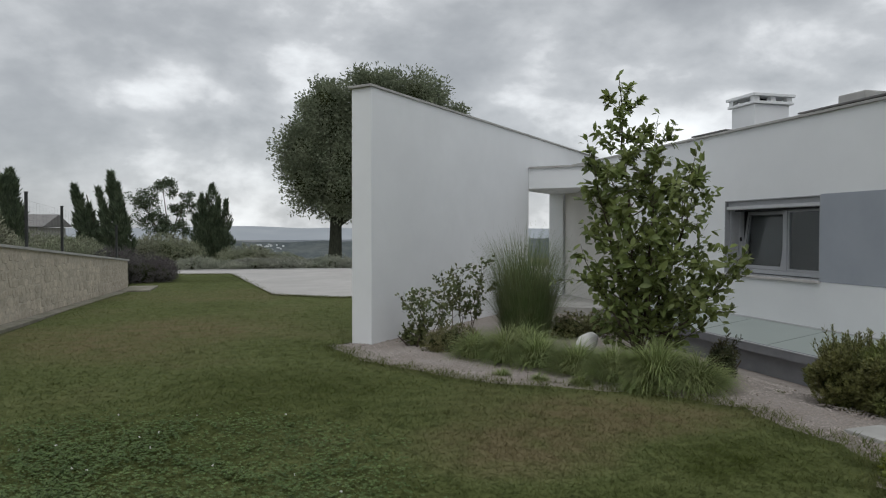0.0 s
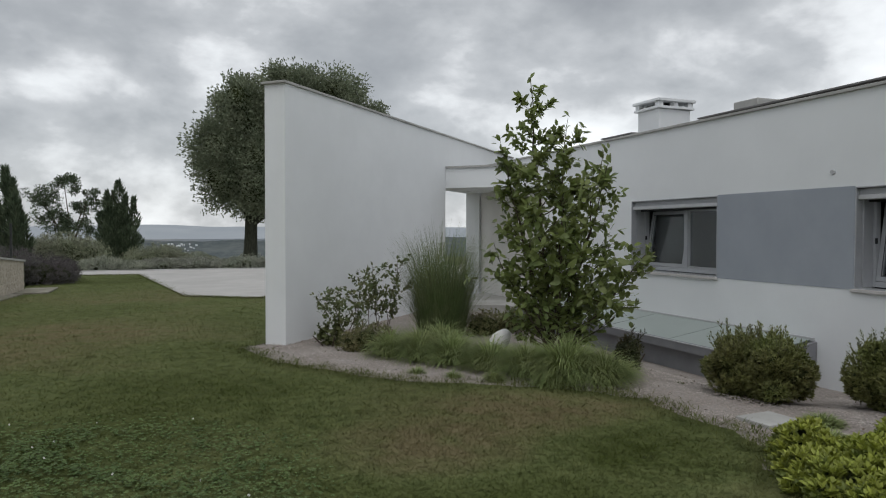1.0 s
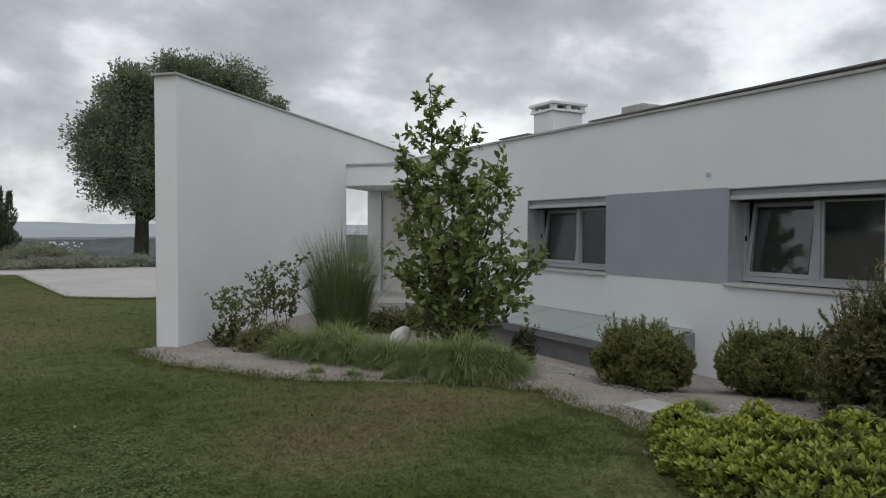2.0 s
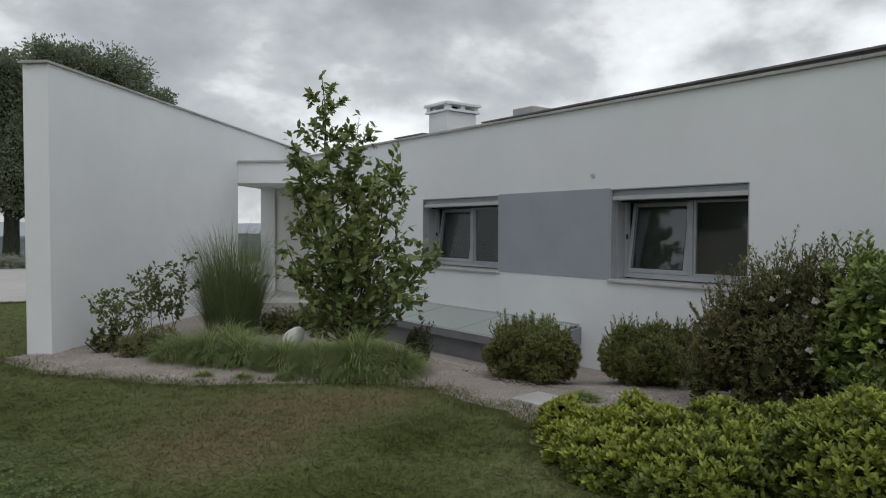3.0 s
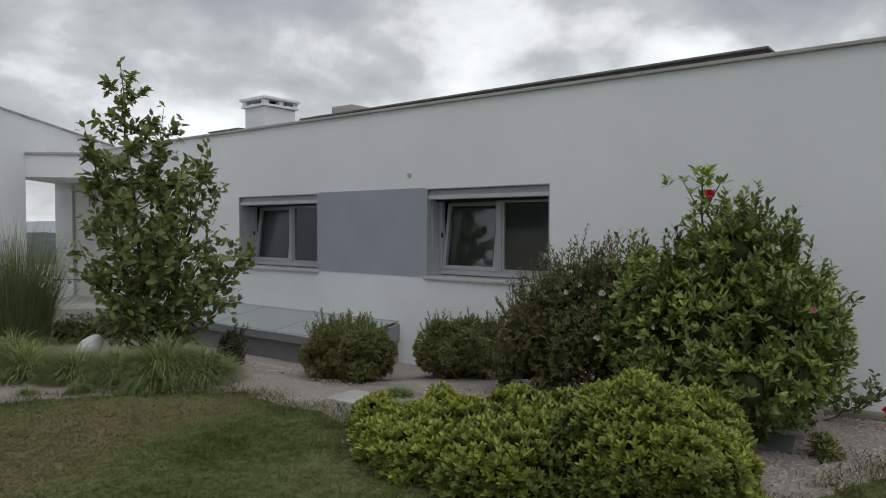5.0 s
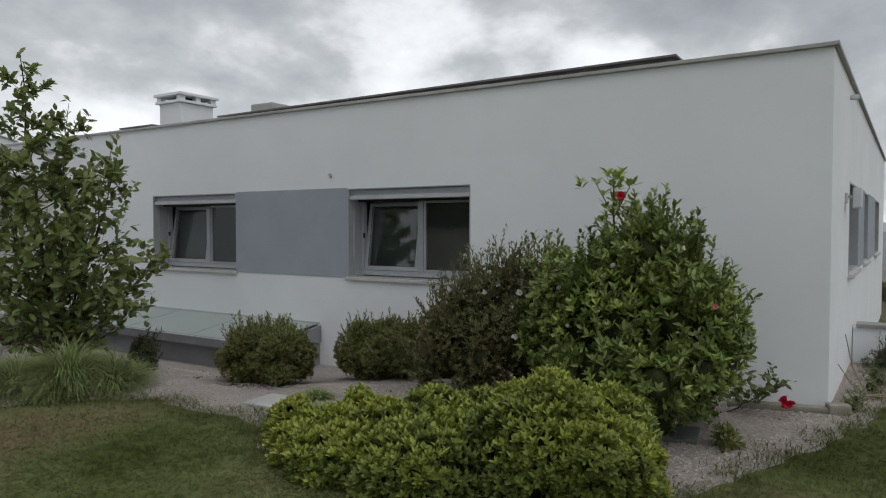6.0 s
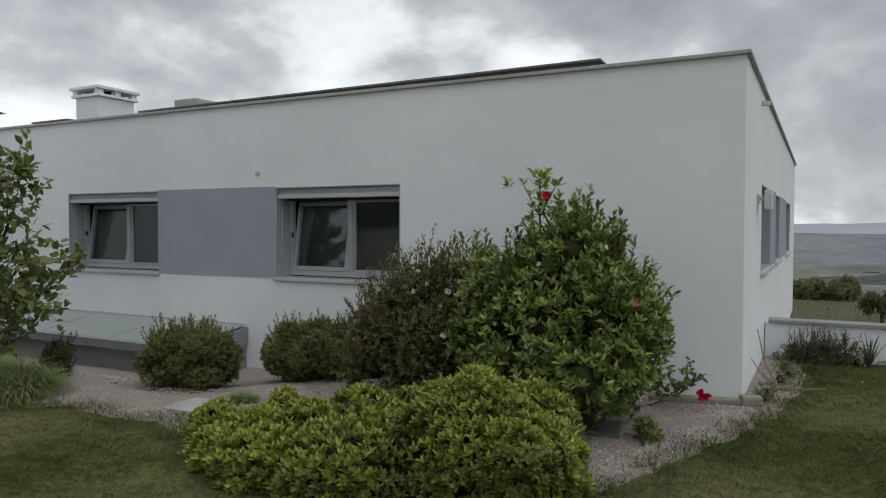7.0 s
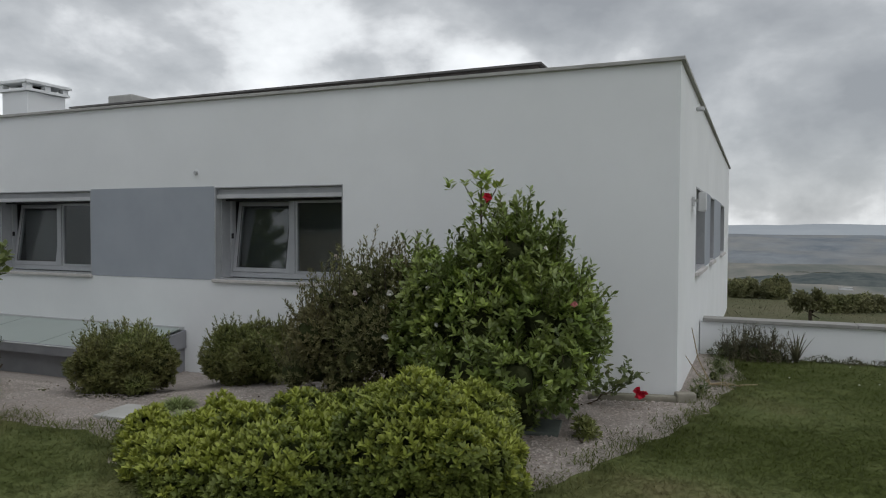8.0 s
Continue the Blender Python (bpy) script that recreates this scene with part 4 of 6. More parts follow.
# ---- plants ----
def bush(name, lumps, leafmat, n, per, length, width, spread, label, category, m=None, group="", fine=True, sprigs=0, sprig_h=0.2, core=0.84, depth=0.12, upness=0.35, stems=6, singles=0, rough=0.06, tips=None, gaps=None):
    """A leafy bush from a heap of lumps in its own space: dark core for inner shade, leaf shoots, a few upright sprigs
    and stems.
    """
    m = m or Matrix()
    ob = thing(name, m, label, category, group)
    place("dark_core", lump_core(lumps, core), INNER, ob, "", m)
    P, Nn = on_lumps(lumps, n, depth)
    if gaps is not None:
        # hollows between the leafy shoots
        open_ = np.array([noise.noise(Vector(p) * 3.1) + 0.5 * noise.noise(Vector(p) * 8.0) for p in P]) + 0.12 * rng.normal(size=len(P))
        P, Nn = P[open_ > gaps], Nn[open_ > gaps]
    jit = np.array([noise.noise(Vector(p) * 5.0) for p in P])[:, None] * rough
    young = np.zeros(len(P), bool)
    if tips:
        # pale new growth on upward shoots, light from above put into its colour
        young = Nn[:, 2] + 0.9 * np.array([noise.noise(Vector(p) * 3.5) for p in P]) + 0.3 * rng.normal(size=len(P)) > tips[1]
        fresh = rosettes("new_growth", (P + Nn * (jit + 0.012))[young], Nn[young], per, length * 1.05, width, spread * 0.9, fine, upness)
        place("new_growth", fresh, tips[0], ob, "paler new growth, light from above in its colour", m)["kind"] = "stuff"
    bits = [rosettes("shoots", (P + Nn * jit)[~young], Nn[~young], per, length, width, spread, fine, upness)]
    if sprigs:
        up = np.argsort(-(Nn[:, 2] + rng.random(len(P)) * 1.2))[: sprigs * 3]
        pick = rng.permutation(up)[:sprigs]
        lines, sp_, sn_ = [], [], []
        for i in pick:
            h = sprig_h * rng.uniform(0.5, 1.2)
            way = unit(np.array([rng.normal() * 0.18, rng.normal() * 0.18, 0.75]) + Nn[i] * 0.7)
            lines.append([(P[i] - way * 0.1, 0.004), (P[i] + way * h, 0.0015)])
            for s in np.linspace(0.1, 1.0, 7):
                sp_.append(P[i] + way * h * s)
                sn_.append(way)
        place("twiggy_growth", tubes(lines, 4), BARK, ob, "", m)["kind"] = "stuff"
        bits.append(rosettes("sprigs", np.array(sp_), np.array(sn_), 3, length, width, spread, fine))
    if singles:
        # the shoots that stand nearest the lawn carry leaves of their own
        k = np.argsort(P[:, 0] * 0.8 + P[:, 1] * 0.45 - P[:, 2] * 0.9)[: singles // 4]
        lone = rosettes("lone", P[k] + Nn[k] * 0.02, Nn[k], 4, length, width, spread, fine, upness)
        co_ = np.empty(len(lone.vertices) * 3, np.float32)
        lone.vertices.foreach_get("co", co_)
        bpy.data.meshes.remove(lone)
        co_ = co_.reshape(-1, len(LEAF_V), 3)
    crown = place("foliage", joined("foliage", bits), leafmat, ob, "", m)
    if singles:
        shapes_ = [leaf_mesh("leaf", np.zeros((1, 3)), np.array([[0, 1.0, 0]]), np.array([[0, 0, 1.0]]), length * (0.9 + 0.1 * j), width * (0.9 + 0.1 * j)) for j in range(3)]
        for j, q_ in enumerate(co_):
            y_ = unit(q_[3] - q_[0])
            x_ = unit(q_[4] - q_[2])
            z_ = np.cross(x_, y_)
            mm_ = Matrix(((x_[0], y_[0], z_[0], q_[0][0]), (x_[1], y_[1], z_[1], q_[0][1]), (x_[2], y_[2], z_[2], q_[0][2]), (0, 0, 0, 1)))
            place("leaf", shapes_[j % 3], leafmat, crown, "", m @ mm_)
    crown["kind"] = "stuff"
    c = np.mean([l[0] for l in lumps], 0)
    if stems:
        lines = []
        for k in range(stems):
            an = 2 * math.pi * k / stems
            lines.append([((c[0] + 0.05 * math.cos(an), c[1] + 0.05 * math.sin(an), -0.03), 0.014), ((c[0] + 0.25 * math.cos(an), c[1] + 0.25 * math.sin(an), c[2]), 0.008)])
        place("stems", tubes(lines, 5), BARK, ob, "", m)
    return ob, P, Nn


def lobed(lumps, per, size, seed):
    """The lumps with many smaller lobes budding from their tops and sides."""
    g = np.random.default_rng(seed)
    out = list(lumps)
    for c, r in lumps:
        for _ in range(per):
            d_ = unit(g.normal(size=3) + np.array([0, 0, 0.4]))
            c2 = np.array(c) + d_ * np.array(r) * 0.88
            k = size * g.uniform(0.65, 1.25)
            if c2[2] > 0.08:
                out.append((tuple(c2), (k, k, k * g.uniform(0.8, 1.2))))
    return out


# yellow-green clipped hedge mound
HEDGE = [((4.36, 3.06, 0.03), (0.33, 0.40, 0.22)), ((4.40, 2.62, 0.07), (0.42, 0.46, 0.29)), ((4.58, 2.05, 0.11), (0.46, 0.44, 0.33)), ((4.70, 1.34, 0.19), (0.36, 0.34, 0.40)),
         ((4.20, 2.02, 0.09), (0.52, 0.58, 0.36)), ((4.44, 1.22, 0.20), (0.46, 0.46, 0.44)), ((4.80, 1.02, 0.16), (0.39, 0.36, 0.40)), ((4.08, 2.50, 0.04), (0.40, 0.50, 0.27)), ((4.45, 0.90, 0.14), (0.34, 0.30, 0.40))]
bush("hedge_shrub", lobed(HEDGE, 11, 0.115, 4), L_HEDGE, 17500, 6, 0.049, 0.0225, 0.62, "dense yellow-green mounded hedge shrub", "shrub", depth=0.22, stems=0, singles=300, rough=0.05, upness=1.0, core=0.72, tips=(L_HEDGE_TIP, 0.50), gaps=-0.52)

# two rounded olive-green bushes
BOXB = [((0, 0, 0.30), (0.44, 0.44, 0.28)), ((0.12, 0.24, 0.31), (0.32, 0.28, 0.26)), ((-0.1, -0.26, 0.32), (0.30, 0.27, 0.26)), ((-0.2, 0.05, 0.28), (0.33, 0.36, 0.25))]
bush("round_bush", lobed(BOXB, 7, 0.11, 5), L_BOX, 6200, 6, 0.046, 0.015, 0.6, "rounded olive-green bush with upright sprigs on gravel", "bush", pose(5.85, 5.05, -0.06), "round bushes", fine=False, sprigs=120, sprig_h=0.17, depth=0.3, core=0.72, rough=0.08, upness=1.0)
bush("round_bush", lobed(BOXB, 7, 0.11, 6), L_BOX, 5800, 6, 0.046, 0.015, 0.6, "rounded dark bush close to the house wall", "bush", pose(6.62, 4.10, -0.02, 0, 0, 70) @ Matrix.Scale(0.92, 4), "round bushes", fine=False, sprigs=120, sprig_h=0.16, depth=0.3, core=0.72, rough=0.08, upness=1.0)

# tall hibiscus and the dull shrub beside it
HIB = [((6.15, 1.22, 0.80), (0.70, 0.70, 0.66)), ((6.10, 0.90, 0.62), (0.58, 0.46, 0.58)), ((6.05, 1.66, 0.82), (0.46, 0.42, 0.50)), ((6.18, 1.10, 1.20), (0.44, 0.42, 0.40)),
       ((6.2, 0.82, 0.84), (0.44, 0.34, 0.44)), ((5.75, 1.25, 0.42), (0.45, 0.58, 0.42)), ((6.26, 0.70, 0.60), (0.36, 0.32, 0.38))]
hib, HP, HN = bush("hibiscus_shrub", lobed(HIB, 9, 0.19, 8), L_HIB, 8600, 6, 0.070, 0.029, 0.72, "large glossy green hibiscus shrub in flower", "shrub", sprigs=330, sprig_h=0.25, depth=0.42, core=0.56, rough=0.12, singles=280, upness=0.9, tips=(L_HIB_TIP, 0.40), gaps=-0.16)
DRK = [((6.35, 2.65, 0.60), (0.55, 0.60, 0.58)), ((6.42, 2.86, 0.62), (0.40, 0.34, 0.50)), ((6.25, 2.30, 0.72), (0.48, 0.45, 0.64)), ((6.2, 3.05, 0.36), (0.30, 0.28, 0.34))]
drk, DP, DN = bush("flowering_shrub", lobed(DRK, 8, 0.17, 9), L_DARK, 6600, 6, 0.048, 0.016, 0.6, "dull dark green twiggy shrub with white flowers", "shrub", fine=False, sprigs=300, sprig_h=0.26, depth=0.5, core=0.56, rough=0.14, upness=0.9, gaps=-0.2)


def blossom(name, p, n, size, mt, parent, label=""):
    """A five-petalled flower facing n."""
    n = unit(np.array(n, float))
    t = unit(np.cross(n, [0.3, 0.2, 1.0]))
    b = np.cross(n, t)
    an = np.arange(9) * 2 * np.pi / 5 + rng.random(9) * 0.5
    ax = np.cos(an)[:, None] * t + np.sin(an)[:, None] * b + n * np.linspace(0.1, 1.4, 9)[:, None]
    me = leaf_mesh(name, np.repeat(np.array(p, float)[None], 9, 0), ax, np.repeat(n[None], 9, 0) + rng.normal(size=(9, 3)) * 0.35, size * rng.uniform(0.7, 1.1, 9), size * rng.uniform(0.7, 1.1, 9))
    return place(name, me, mt, parent, label)


def flowers(parent, P, Nn, mt, size, count, facing, zmin, label=""):
    ok = [i for i in rng.permutation(len(P)) if Nn[i] @ facing > 0.35 and P[i][2] > zmin][:count]
    for i in ok:
        blossom("flower", P[i] + Nn[i] * 0.09, Nn[i], size * rng.uniform(0.8, 1.2), mt, parent, label)


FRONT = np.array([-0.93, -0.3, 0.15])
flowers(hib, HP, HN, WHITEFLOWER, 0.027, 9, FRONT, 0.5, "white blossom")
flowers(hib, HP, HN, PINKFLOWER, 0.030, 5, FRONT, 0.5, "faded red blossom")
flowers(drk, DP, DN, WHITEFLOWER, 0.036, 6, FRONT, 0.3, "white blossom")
flowers(drk, DP + np.array([-0.05, 0, 0.16]), DN, PALEPINK, 0.032, 9, np.array([-0.3, 0.5, 0.9]), 0.95, "pale pink blossom")

# upright leader of the hibiscus
lead = [[((6.12, 1.35, 1.3), 0.012), ((6.10, 1.37, 1.75), 0.008), ((6.08, 1.36, 2.02), 0.005)], [((6.1, 1.37, 1.7), 0.006), ((6.05, 1.22, 1.95), 0.004)], [((6.1, 1.37, 1.72), 0.006), ((6.12, 1.52, 1.98), 0.004)]]
place("leader_stems", tubes(lead, 5), BARK, hib)
LP = np.array([(6.10, 1.37, 1.62), (6.1, 1.37, 1.72), (6.09, 1.37, 1.84), (6.08, 1.36, 1.94), (6.08, 1.36, 2.02), (6.07, 1.28, 1.86), (6.05, 1.22, 1.95), (6.11, 1.46, 1.88), (6.12, 1.52, 1.98), (6.0, 1.3, 2.0), (6.12, 1.42, 2.05), (6.1, 1.3, 2.05)])
low_ = np.array([(6.11, 1.36, z_) for z_ in np.linspace(1.40, 1.80, 14)])
LP = np.concatenate([LP, LP + rng.normal(size=LP.shape) * 0.05, low_ + rng.normal(size=low_.shape) * np.array([0.09, 0.09, 0.03])])
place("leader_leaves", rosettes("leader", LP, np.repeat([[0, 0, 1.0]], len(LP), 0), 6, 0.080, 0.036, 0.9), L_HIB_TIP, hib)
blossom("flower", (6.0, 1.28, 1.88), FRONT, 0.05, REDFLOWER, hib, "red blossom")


def branchy(base, height_, spread, limbs, seed, start=0.18, up=0.7, twigs=6, lean=(0, 0), r0=0.03):
    """Stem, limbs and twigs of a young tree; returns tube lines and leaf nodes (place, way)."""
    g = np.random.default_rng(seed)
    base = np.array(base, float)
    top = base + np.array([lean[0], lean[1], height_])
    stem = [(base + (top - base) * s + np.array([g.normal(), g.normal(), 0]) * 0.02 * (s > 0), r0 * (1 - 0.85 * s)) for s in np.linspace(0, 1, 9)]
    lines, nodes = [stem], []
    for s in np.linspace(0.45, 1.0, 12):
        nodes.append((base + (top - base) * s, np.array([g.normal() * 0.4, g.normal() * 0.4, 1.0])))
    for i in range(limbs):
        s = start + (0.95 - start) * (i / limbs) ** 0.9
        p = base + (top - base) * s
        az = i * 2.399 + g.normal() * 0.3
        ln = spread(s) * g.uniform(0.75, 1.15)
        way = np.array([math.cos(az), math.sin(az), up * g.uniform(0.7, 1.3)])
        way /= np.linalg.norm(way)
        pts, q_, w_ = [], p.copy(), way.copy()
        rr = r0 * (1 - 0.8 * s) * 0.55
        for k in range(6):
            pts.append((q_.copy(), rr * (1 - 0.8 * k / 5)))
            q_ = q_ + w_ * ln / 5
            w_ = unit(w_ + np.array([g.normal() * 0.10, g.normal() * 0.10, 0.07]))
            if k > 0:
                nodes.append((q_.copy(), w_.copy()))
        lines.append(pts)
        for k in range(max(1, round(twigs * min(1.0, ln / 0.6)))):
            j = 1 + int(g.random() * 4.5)
            a0 = pts[min(j, 5)][0]
            tw = unit(w_ + g.normal(size=3) * 0.65)
            tl = ln * g.uniform(0.22, 0.45)
            lines.append([(a0, rr * 0.4), (a0 + tw * tl * 0.5 + np.array([0, 0, 0.01]), rr * 0.3), (a0 + tw * tl, 0.0012)])
            for f_ in (0.35, 0.7, 1.0):
                nodes.append((a0 + tw * tl * f_, tw))
    return lines, nodes


def node_leaves(nodes, per, length, width, droop=0.1, seed=1):
    g = np.random.default_rng(seed)
    P = np.repeat(np.array([p for p, _ in nodes]), per, 0)
    W = np.repeat(np.array([w for _, w in nodes]), per, 0)
    n = len(P)
    ax = unit(W * 0.6 + g.normal(size=(n, 3)) * 0.75 + np.array([0, 0, 0.15 - droop]))
    up = unit(np.array([-0.25, -0.25, 1.0]) + g.normal(size=(n, 3)) * 0.5)
    return P + g.normal(size=(n, 3)) * 0.015, ax, up, length * g.uniform(0.6, 1.2, n), width * g.uniform(0.7, 1.15, n)


# young broad-leaved tree in the bed
TREE_AT = (4.72, 7.20, -0.02)
tree = thing("young_tree", pose(*TREE_AT), "young broad-leaved tree with glossy green leaves", "tree")
RT = np.array([0.87, -0.5])                      # across the tree as seen from the lawn
nodes, fine_twigs = [], []
for k, (off, deep, h_, limbs_, prof_) in enumerate((
        (-0.30, 0.05, 3.50, 24, (0.75, 0.72, 0.50, 0.28, 0.12)), (0.16, 0.0, 3.02, 20, (0.75, 0.70, 0.52, 0.36, 0.18)), (0.66, 0.05, 2.46, 17, (0.70, 0.62, 0.45, 0.26, 0.12)),
        (-0.62, 0.1, 2.62, 11, (0.60, 0.46, 0.28, 0.16, 0.08)), (0.15, -0.55, 1.75, 14, (0.60, 0.55, 0.45, 0.3, 0.15)), (0.1, 0.5, 1.9, 12, (0.60, 0.55, 0.45, 0.3, 0.15)), (1.12, -0.2, 1.45, 18, (0.70, 0.62, 0.48, 0.30, 0.14)), (-0.72, -0.2, 1.5, 10, (0.42, 0.38, 0.3, 0.2, 0.1)), (-0.66, -0.05, 2.74, 12, (0.34, 0.38, 0.28, 0.18, 0.10)), (0.62, 0.1, 2.66, 12, (0.40, 0.42, 0.34, 0.22, 0.10)))):
    lean_ = RT * off + np.array([0.5, 0.87]) * deep
    ls, ns = branchy(TREE_AT, h_, lambda s, p=prof_: float(np.interp(s, (0.1, 0.35, 0.6, 0.8, 1.0), p)), limbs_, 5 + k, 0.16 if k < 4 else 0.06, 0.55 if k < 4 else 0.35, 6, (float(lean_[0]), float(lean_[1])), 0.030 if k == 0 else 0.017)
    place("trunk" if k == 0 else "limb", tubes(ls[:1], 8), BARK, tree)
    for b_ in (l_ for l_ in ls[1:] if len(l_) == 6):
        place("branch", tubes([b_], 5), BARK, tree)
    fine_twigs += [l_ for l_ in ls if len(l_) == 3]
    nodes += ns
place("twiggy_growth", tubes(fine_twigs, 4), BARK, tree)["kind"] = "stuff"
P_, A_, U_, LN_, WD_ = node_leaves(nodes, 3, 0.112, 0.064, 0.22, 3)
airy = (P_[:, 2] > 1.9) | (np.random.default_rng(8).random(len(P_)) < 0.62)
P_, A_, U_, LN_, WD_ = P_[airy], A_[airy], U_[airy], LN_[airy], WD_[airy]
# single leaves on the side that faces the lawn
lf = [leaf_mesh("leaf", np.zeros((1, 3)), np.array([[0, 1.0, 0]]), np.array([[0, 0, 1.0]]), 0.115 + 0.02 * k, 0.064 + 0.007 * k) for k in range(3)]
order = np.argsort(P_[:, 0] * 0.55 + P_[:, 1] * 0.83)
near_ids, rest_ids = order[:300], order[300:]
crown = place("crown", leaf_mesh("crown", P_[rest_ids], A_[rest_ids], U_[rest_ids], LN_[rest_ids], WD_[rest_ids]), L_TREE, tree)
crown["kind"] = "stuff"
for n_, i in enumerate(near_ids):
    y_ = unit(A_[i])
    x_ = unit(np.cross(y_, U_[i]))
    z_ = np.cross(x_, y_)
    mm = Matrix(((x_[0], y_[0], z_[0], P_[i][0]), (x_[1], y_[1], z_[1], P_[i][1]), (x_[2], y_[2], z_[2], P_[i][2]), (0, 0, 0, 1)))
    place("leaf", lf[n_ % 3], L_TREE, crown, "", mm)

# small dark conifer beside it
CON = [((0, 0, 0.14), (0.15, 0.15, 0.17)), ((0.03, -0.02, 0.30), (0.11, 0.10, 0.14)), ((-0.06, 0.04, 0.24), (0.09, 0.10, 0.13))]
bush("dwarf_conifer", CON, L_CONIFER, 520, 5, 0.05, 0.012, 0.7, "small ragged dark conifer in gravel", "conifer", pose(5.36, 6.56, -0.06), upness=0.7, stems=3, core=0.62, depth=0.4, rough=0.08, sprigs=14, sprig_h=0.10)


def rose(at, h, seed, label, per):
    ob = thing("rose_shrub", pose(*at), label, "rose shrub", "rose shrubs")
    L_, nd = [], []
    for k in range(5):
        l2, n2 = branchy((at[0] + 0.06 * math.cos(k * 1.26), at[1] + 0.06 * math.sin(k * 1.26), at[2]), h * (0.65 + 0.09 * k), lambda s: 0.22, 6, seed + k, 0.35, 0.9, 2,
                         (0.28 * math.cos(k * 1.26 + 0.4), 0.28 * math.sin(k * 1.26 + 0.4)), 0.008)
        L_ += l2
        nd += n2
    place("canes", tubes(L_, 5), BARK, ob)
    p, a_, u_, l_, w_ = node_leaves(nd, per, 0.062, 0.040, 0.05, seed)
    place("foliage", leaf_mesh("foliage", p, a_, u_, l_, w_), L_ROSE, ob)["kind"] = "stuff"
    return ob


rose((2.62, 9.42, 0.0), 0.88, 21, "thin leggy rose shrub against the white wall", 2)
rose((3.22, 9.62, 0.0), 1.22, 31, "taller rose shrub with dark leaves against the white wall", 3)
bush("ivy_clump", [((0, 0, 0.10), (0.20, 0.16, 0.15)), ((0.1, 0, 0.28), (0.12, 0.10, 0.16)), ((-0.1, 0.02, 0.16), (0.13, 0.1, 0.14))], L_ROSE, 130, 4, 0.05, 0.036, 0.9, "scrappy leafy clump at the foot of the wall", "clump", pose(2.42, 9.30, 0), stems=4, core=0.35, depth=0.7, rough=0.14, sprigs=7, sprig_h=0.14)

# tall ornamental grass
reed = thing("ornamental_grass", pose(4.12, 9.6, 0), "tall upright clump of feathery ornamental grass", "ornamental grass")
n = 3900
ra, rr = rng.random(n) * 2 * np.pi, np.sqrt(rng.random(n))
base = np.stack([4.18 + 0.33 * rr * np.cos(ra), 9.6 + 0.30 * rr * np.sin(ra), np.zeros(n)], 1)
long_ = rng.uniform(0.45, 1.88, n) * (1.05 - 0.20 * rr)
outer = rng.random(n) < 0.10                     # some blades arch right over
place("foliage", ribbons("foliage", base, ra + rng.normal(size=n) * 0.7, long_, 0.02 + 0.14 * rr + rng.random(n) ** 2 * 0.20 + 0.25 * outer, rng.uniform(0.003, 0.0065, n), 7, np.where(outer, 1.5, 0.42)[:, None]), L_REED, reed)["kind"] = "stuff"


def mound(at, r, h, n, seed, label):
    g = np.random.default_rng(seed)
    ob = thing("grass_clump", pose(*at), label, "grass clump", "low grass clumps")
    n = int(n * 2.1)
    an, f_ = g.random(n) * 2 * np.pi, np.sqrt(g.random(n))
    rr_ = r * 0.36 * f_
    b = np.stack([at[0] + rr_ * np.cos(an), at[1] + rr_ * np.sin(an), np.full(n, at[2])], 1)
    place("foliage", ribbons("foliage", b, an + g.normal(size=n) * 0.5, h * (1.62 - 0.40 * f_) * g.uniform(0.5, 1.12, n), 0.03 + 0.62 * f_ + g.normal(size=n) * 0.24, g.uniform(0.005, 0.010, n), 6, 2.1), L_MOUND, ob)["kind"] = "stuff"


for k, (x, y, r, h, nn) in enumerate([(2.98, 8.26, 0.38, 0.33, 760), (3.24, 7.88, 0.38, 0.40, 760), (3.52, 7.52, 0.42, 0.38, 820), (3.60, 8.10, 0.38, 0.42, 700), (3.78, 7.02, 0.42, 0.36, 800), (3.98, 7.42, 0.30, 0.22, 420),
                                      (4.02, 6.58, 0.42, 0.36, 840), (4.28, 6.16, 0.48, 0.47, 1150), (4.58, 5.92, 0.36, 0.36, 700), (4.62, 6.45, 0.36, 0.32, 560), (4.20, 6.95, 0.34, 0.27, 480), (4.00, 5.98, 0.26, 0.20, 380),
                                      (2.92, 7.12, 0.16, 0.10, 130), (3.22, 6.74, 0.15, 0.10, 130), (3.55, 6.42, 0.18, 0.13, 200), (4.95, 6.1, 0.2, 0.2, 240), (5.35, 3.95, 0.32, 0.11, 420), (5.05, 3.6, 0.26, 0.10, 320)]):
    mound((x, y, 0.0), r, h, nn, 50 + k, "low arching clump of fine green grass")
bush("low_shrub", [((0, 0, 0.17), (0.30, 0.26, 0.22)), ((0.22, -0.12, 0.14), (0.20, 0.20, 0.18)), ((-0.2, 0.05, 0.12), (0.18, 0.18, 0.15))], L_DARK, 900, 5, 0.045, 0.012, 0.8, "low dark green ground-cover shrub", "shrub", pose(2.80, 8.80, 0), "ground cover", stems=3, core=0.5, depth=0.5, rough=0.1, upness=0.8)
bush("low_shrub", [((0, 0, 0.15), (0.40, 0.30, 0.24)), ((0.55, 0.15, 0.15), (0.35, 0.26, 0.22)), ((1.05, -0.05, 0.14), (0.32, 0.28, 0.2))], L_DARK, 1500, 5, 0.045, 0.014, 0.8, "low dark green ground-cover shrub", "shrub", pose(4.85, 9.5, 0), "ground cover", stems=3, core=0.6, depth=0.4, rough=0.1, upness=0.8)

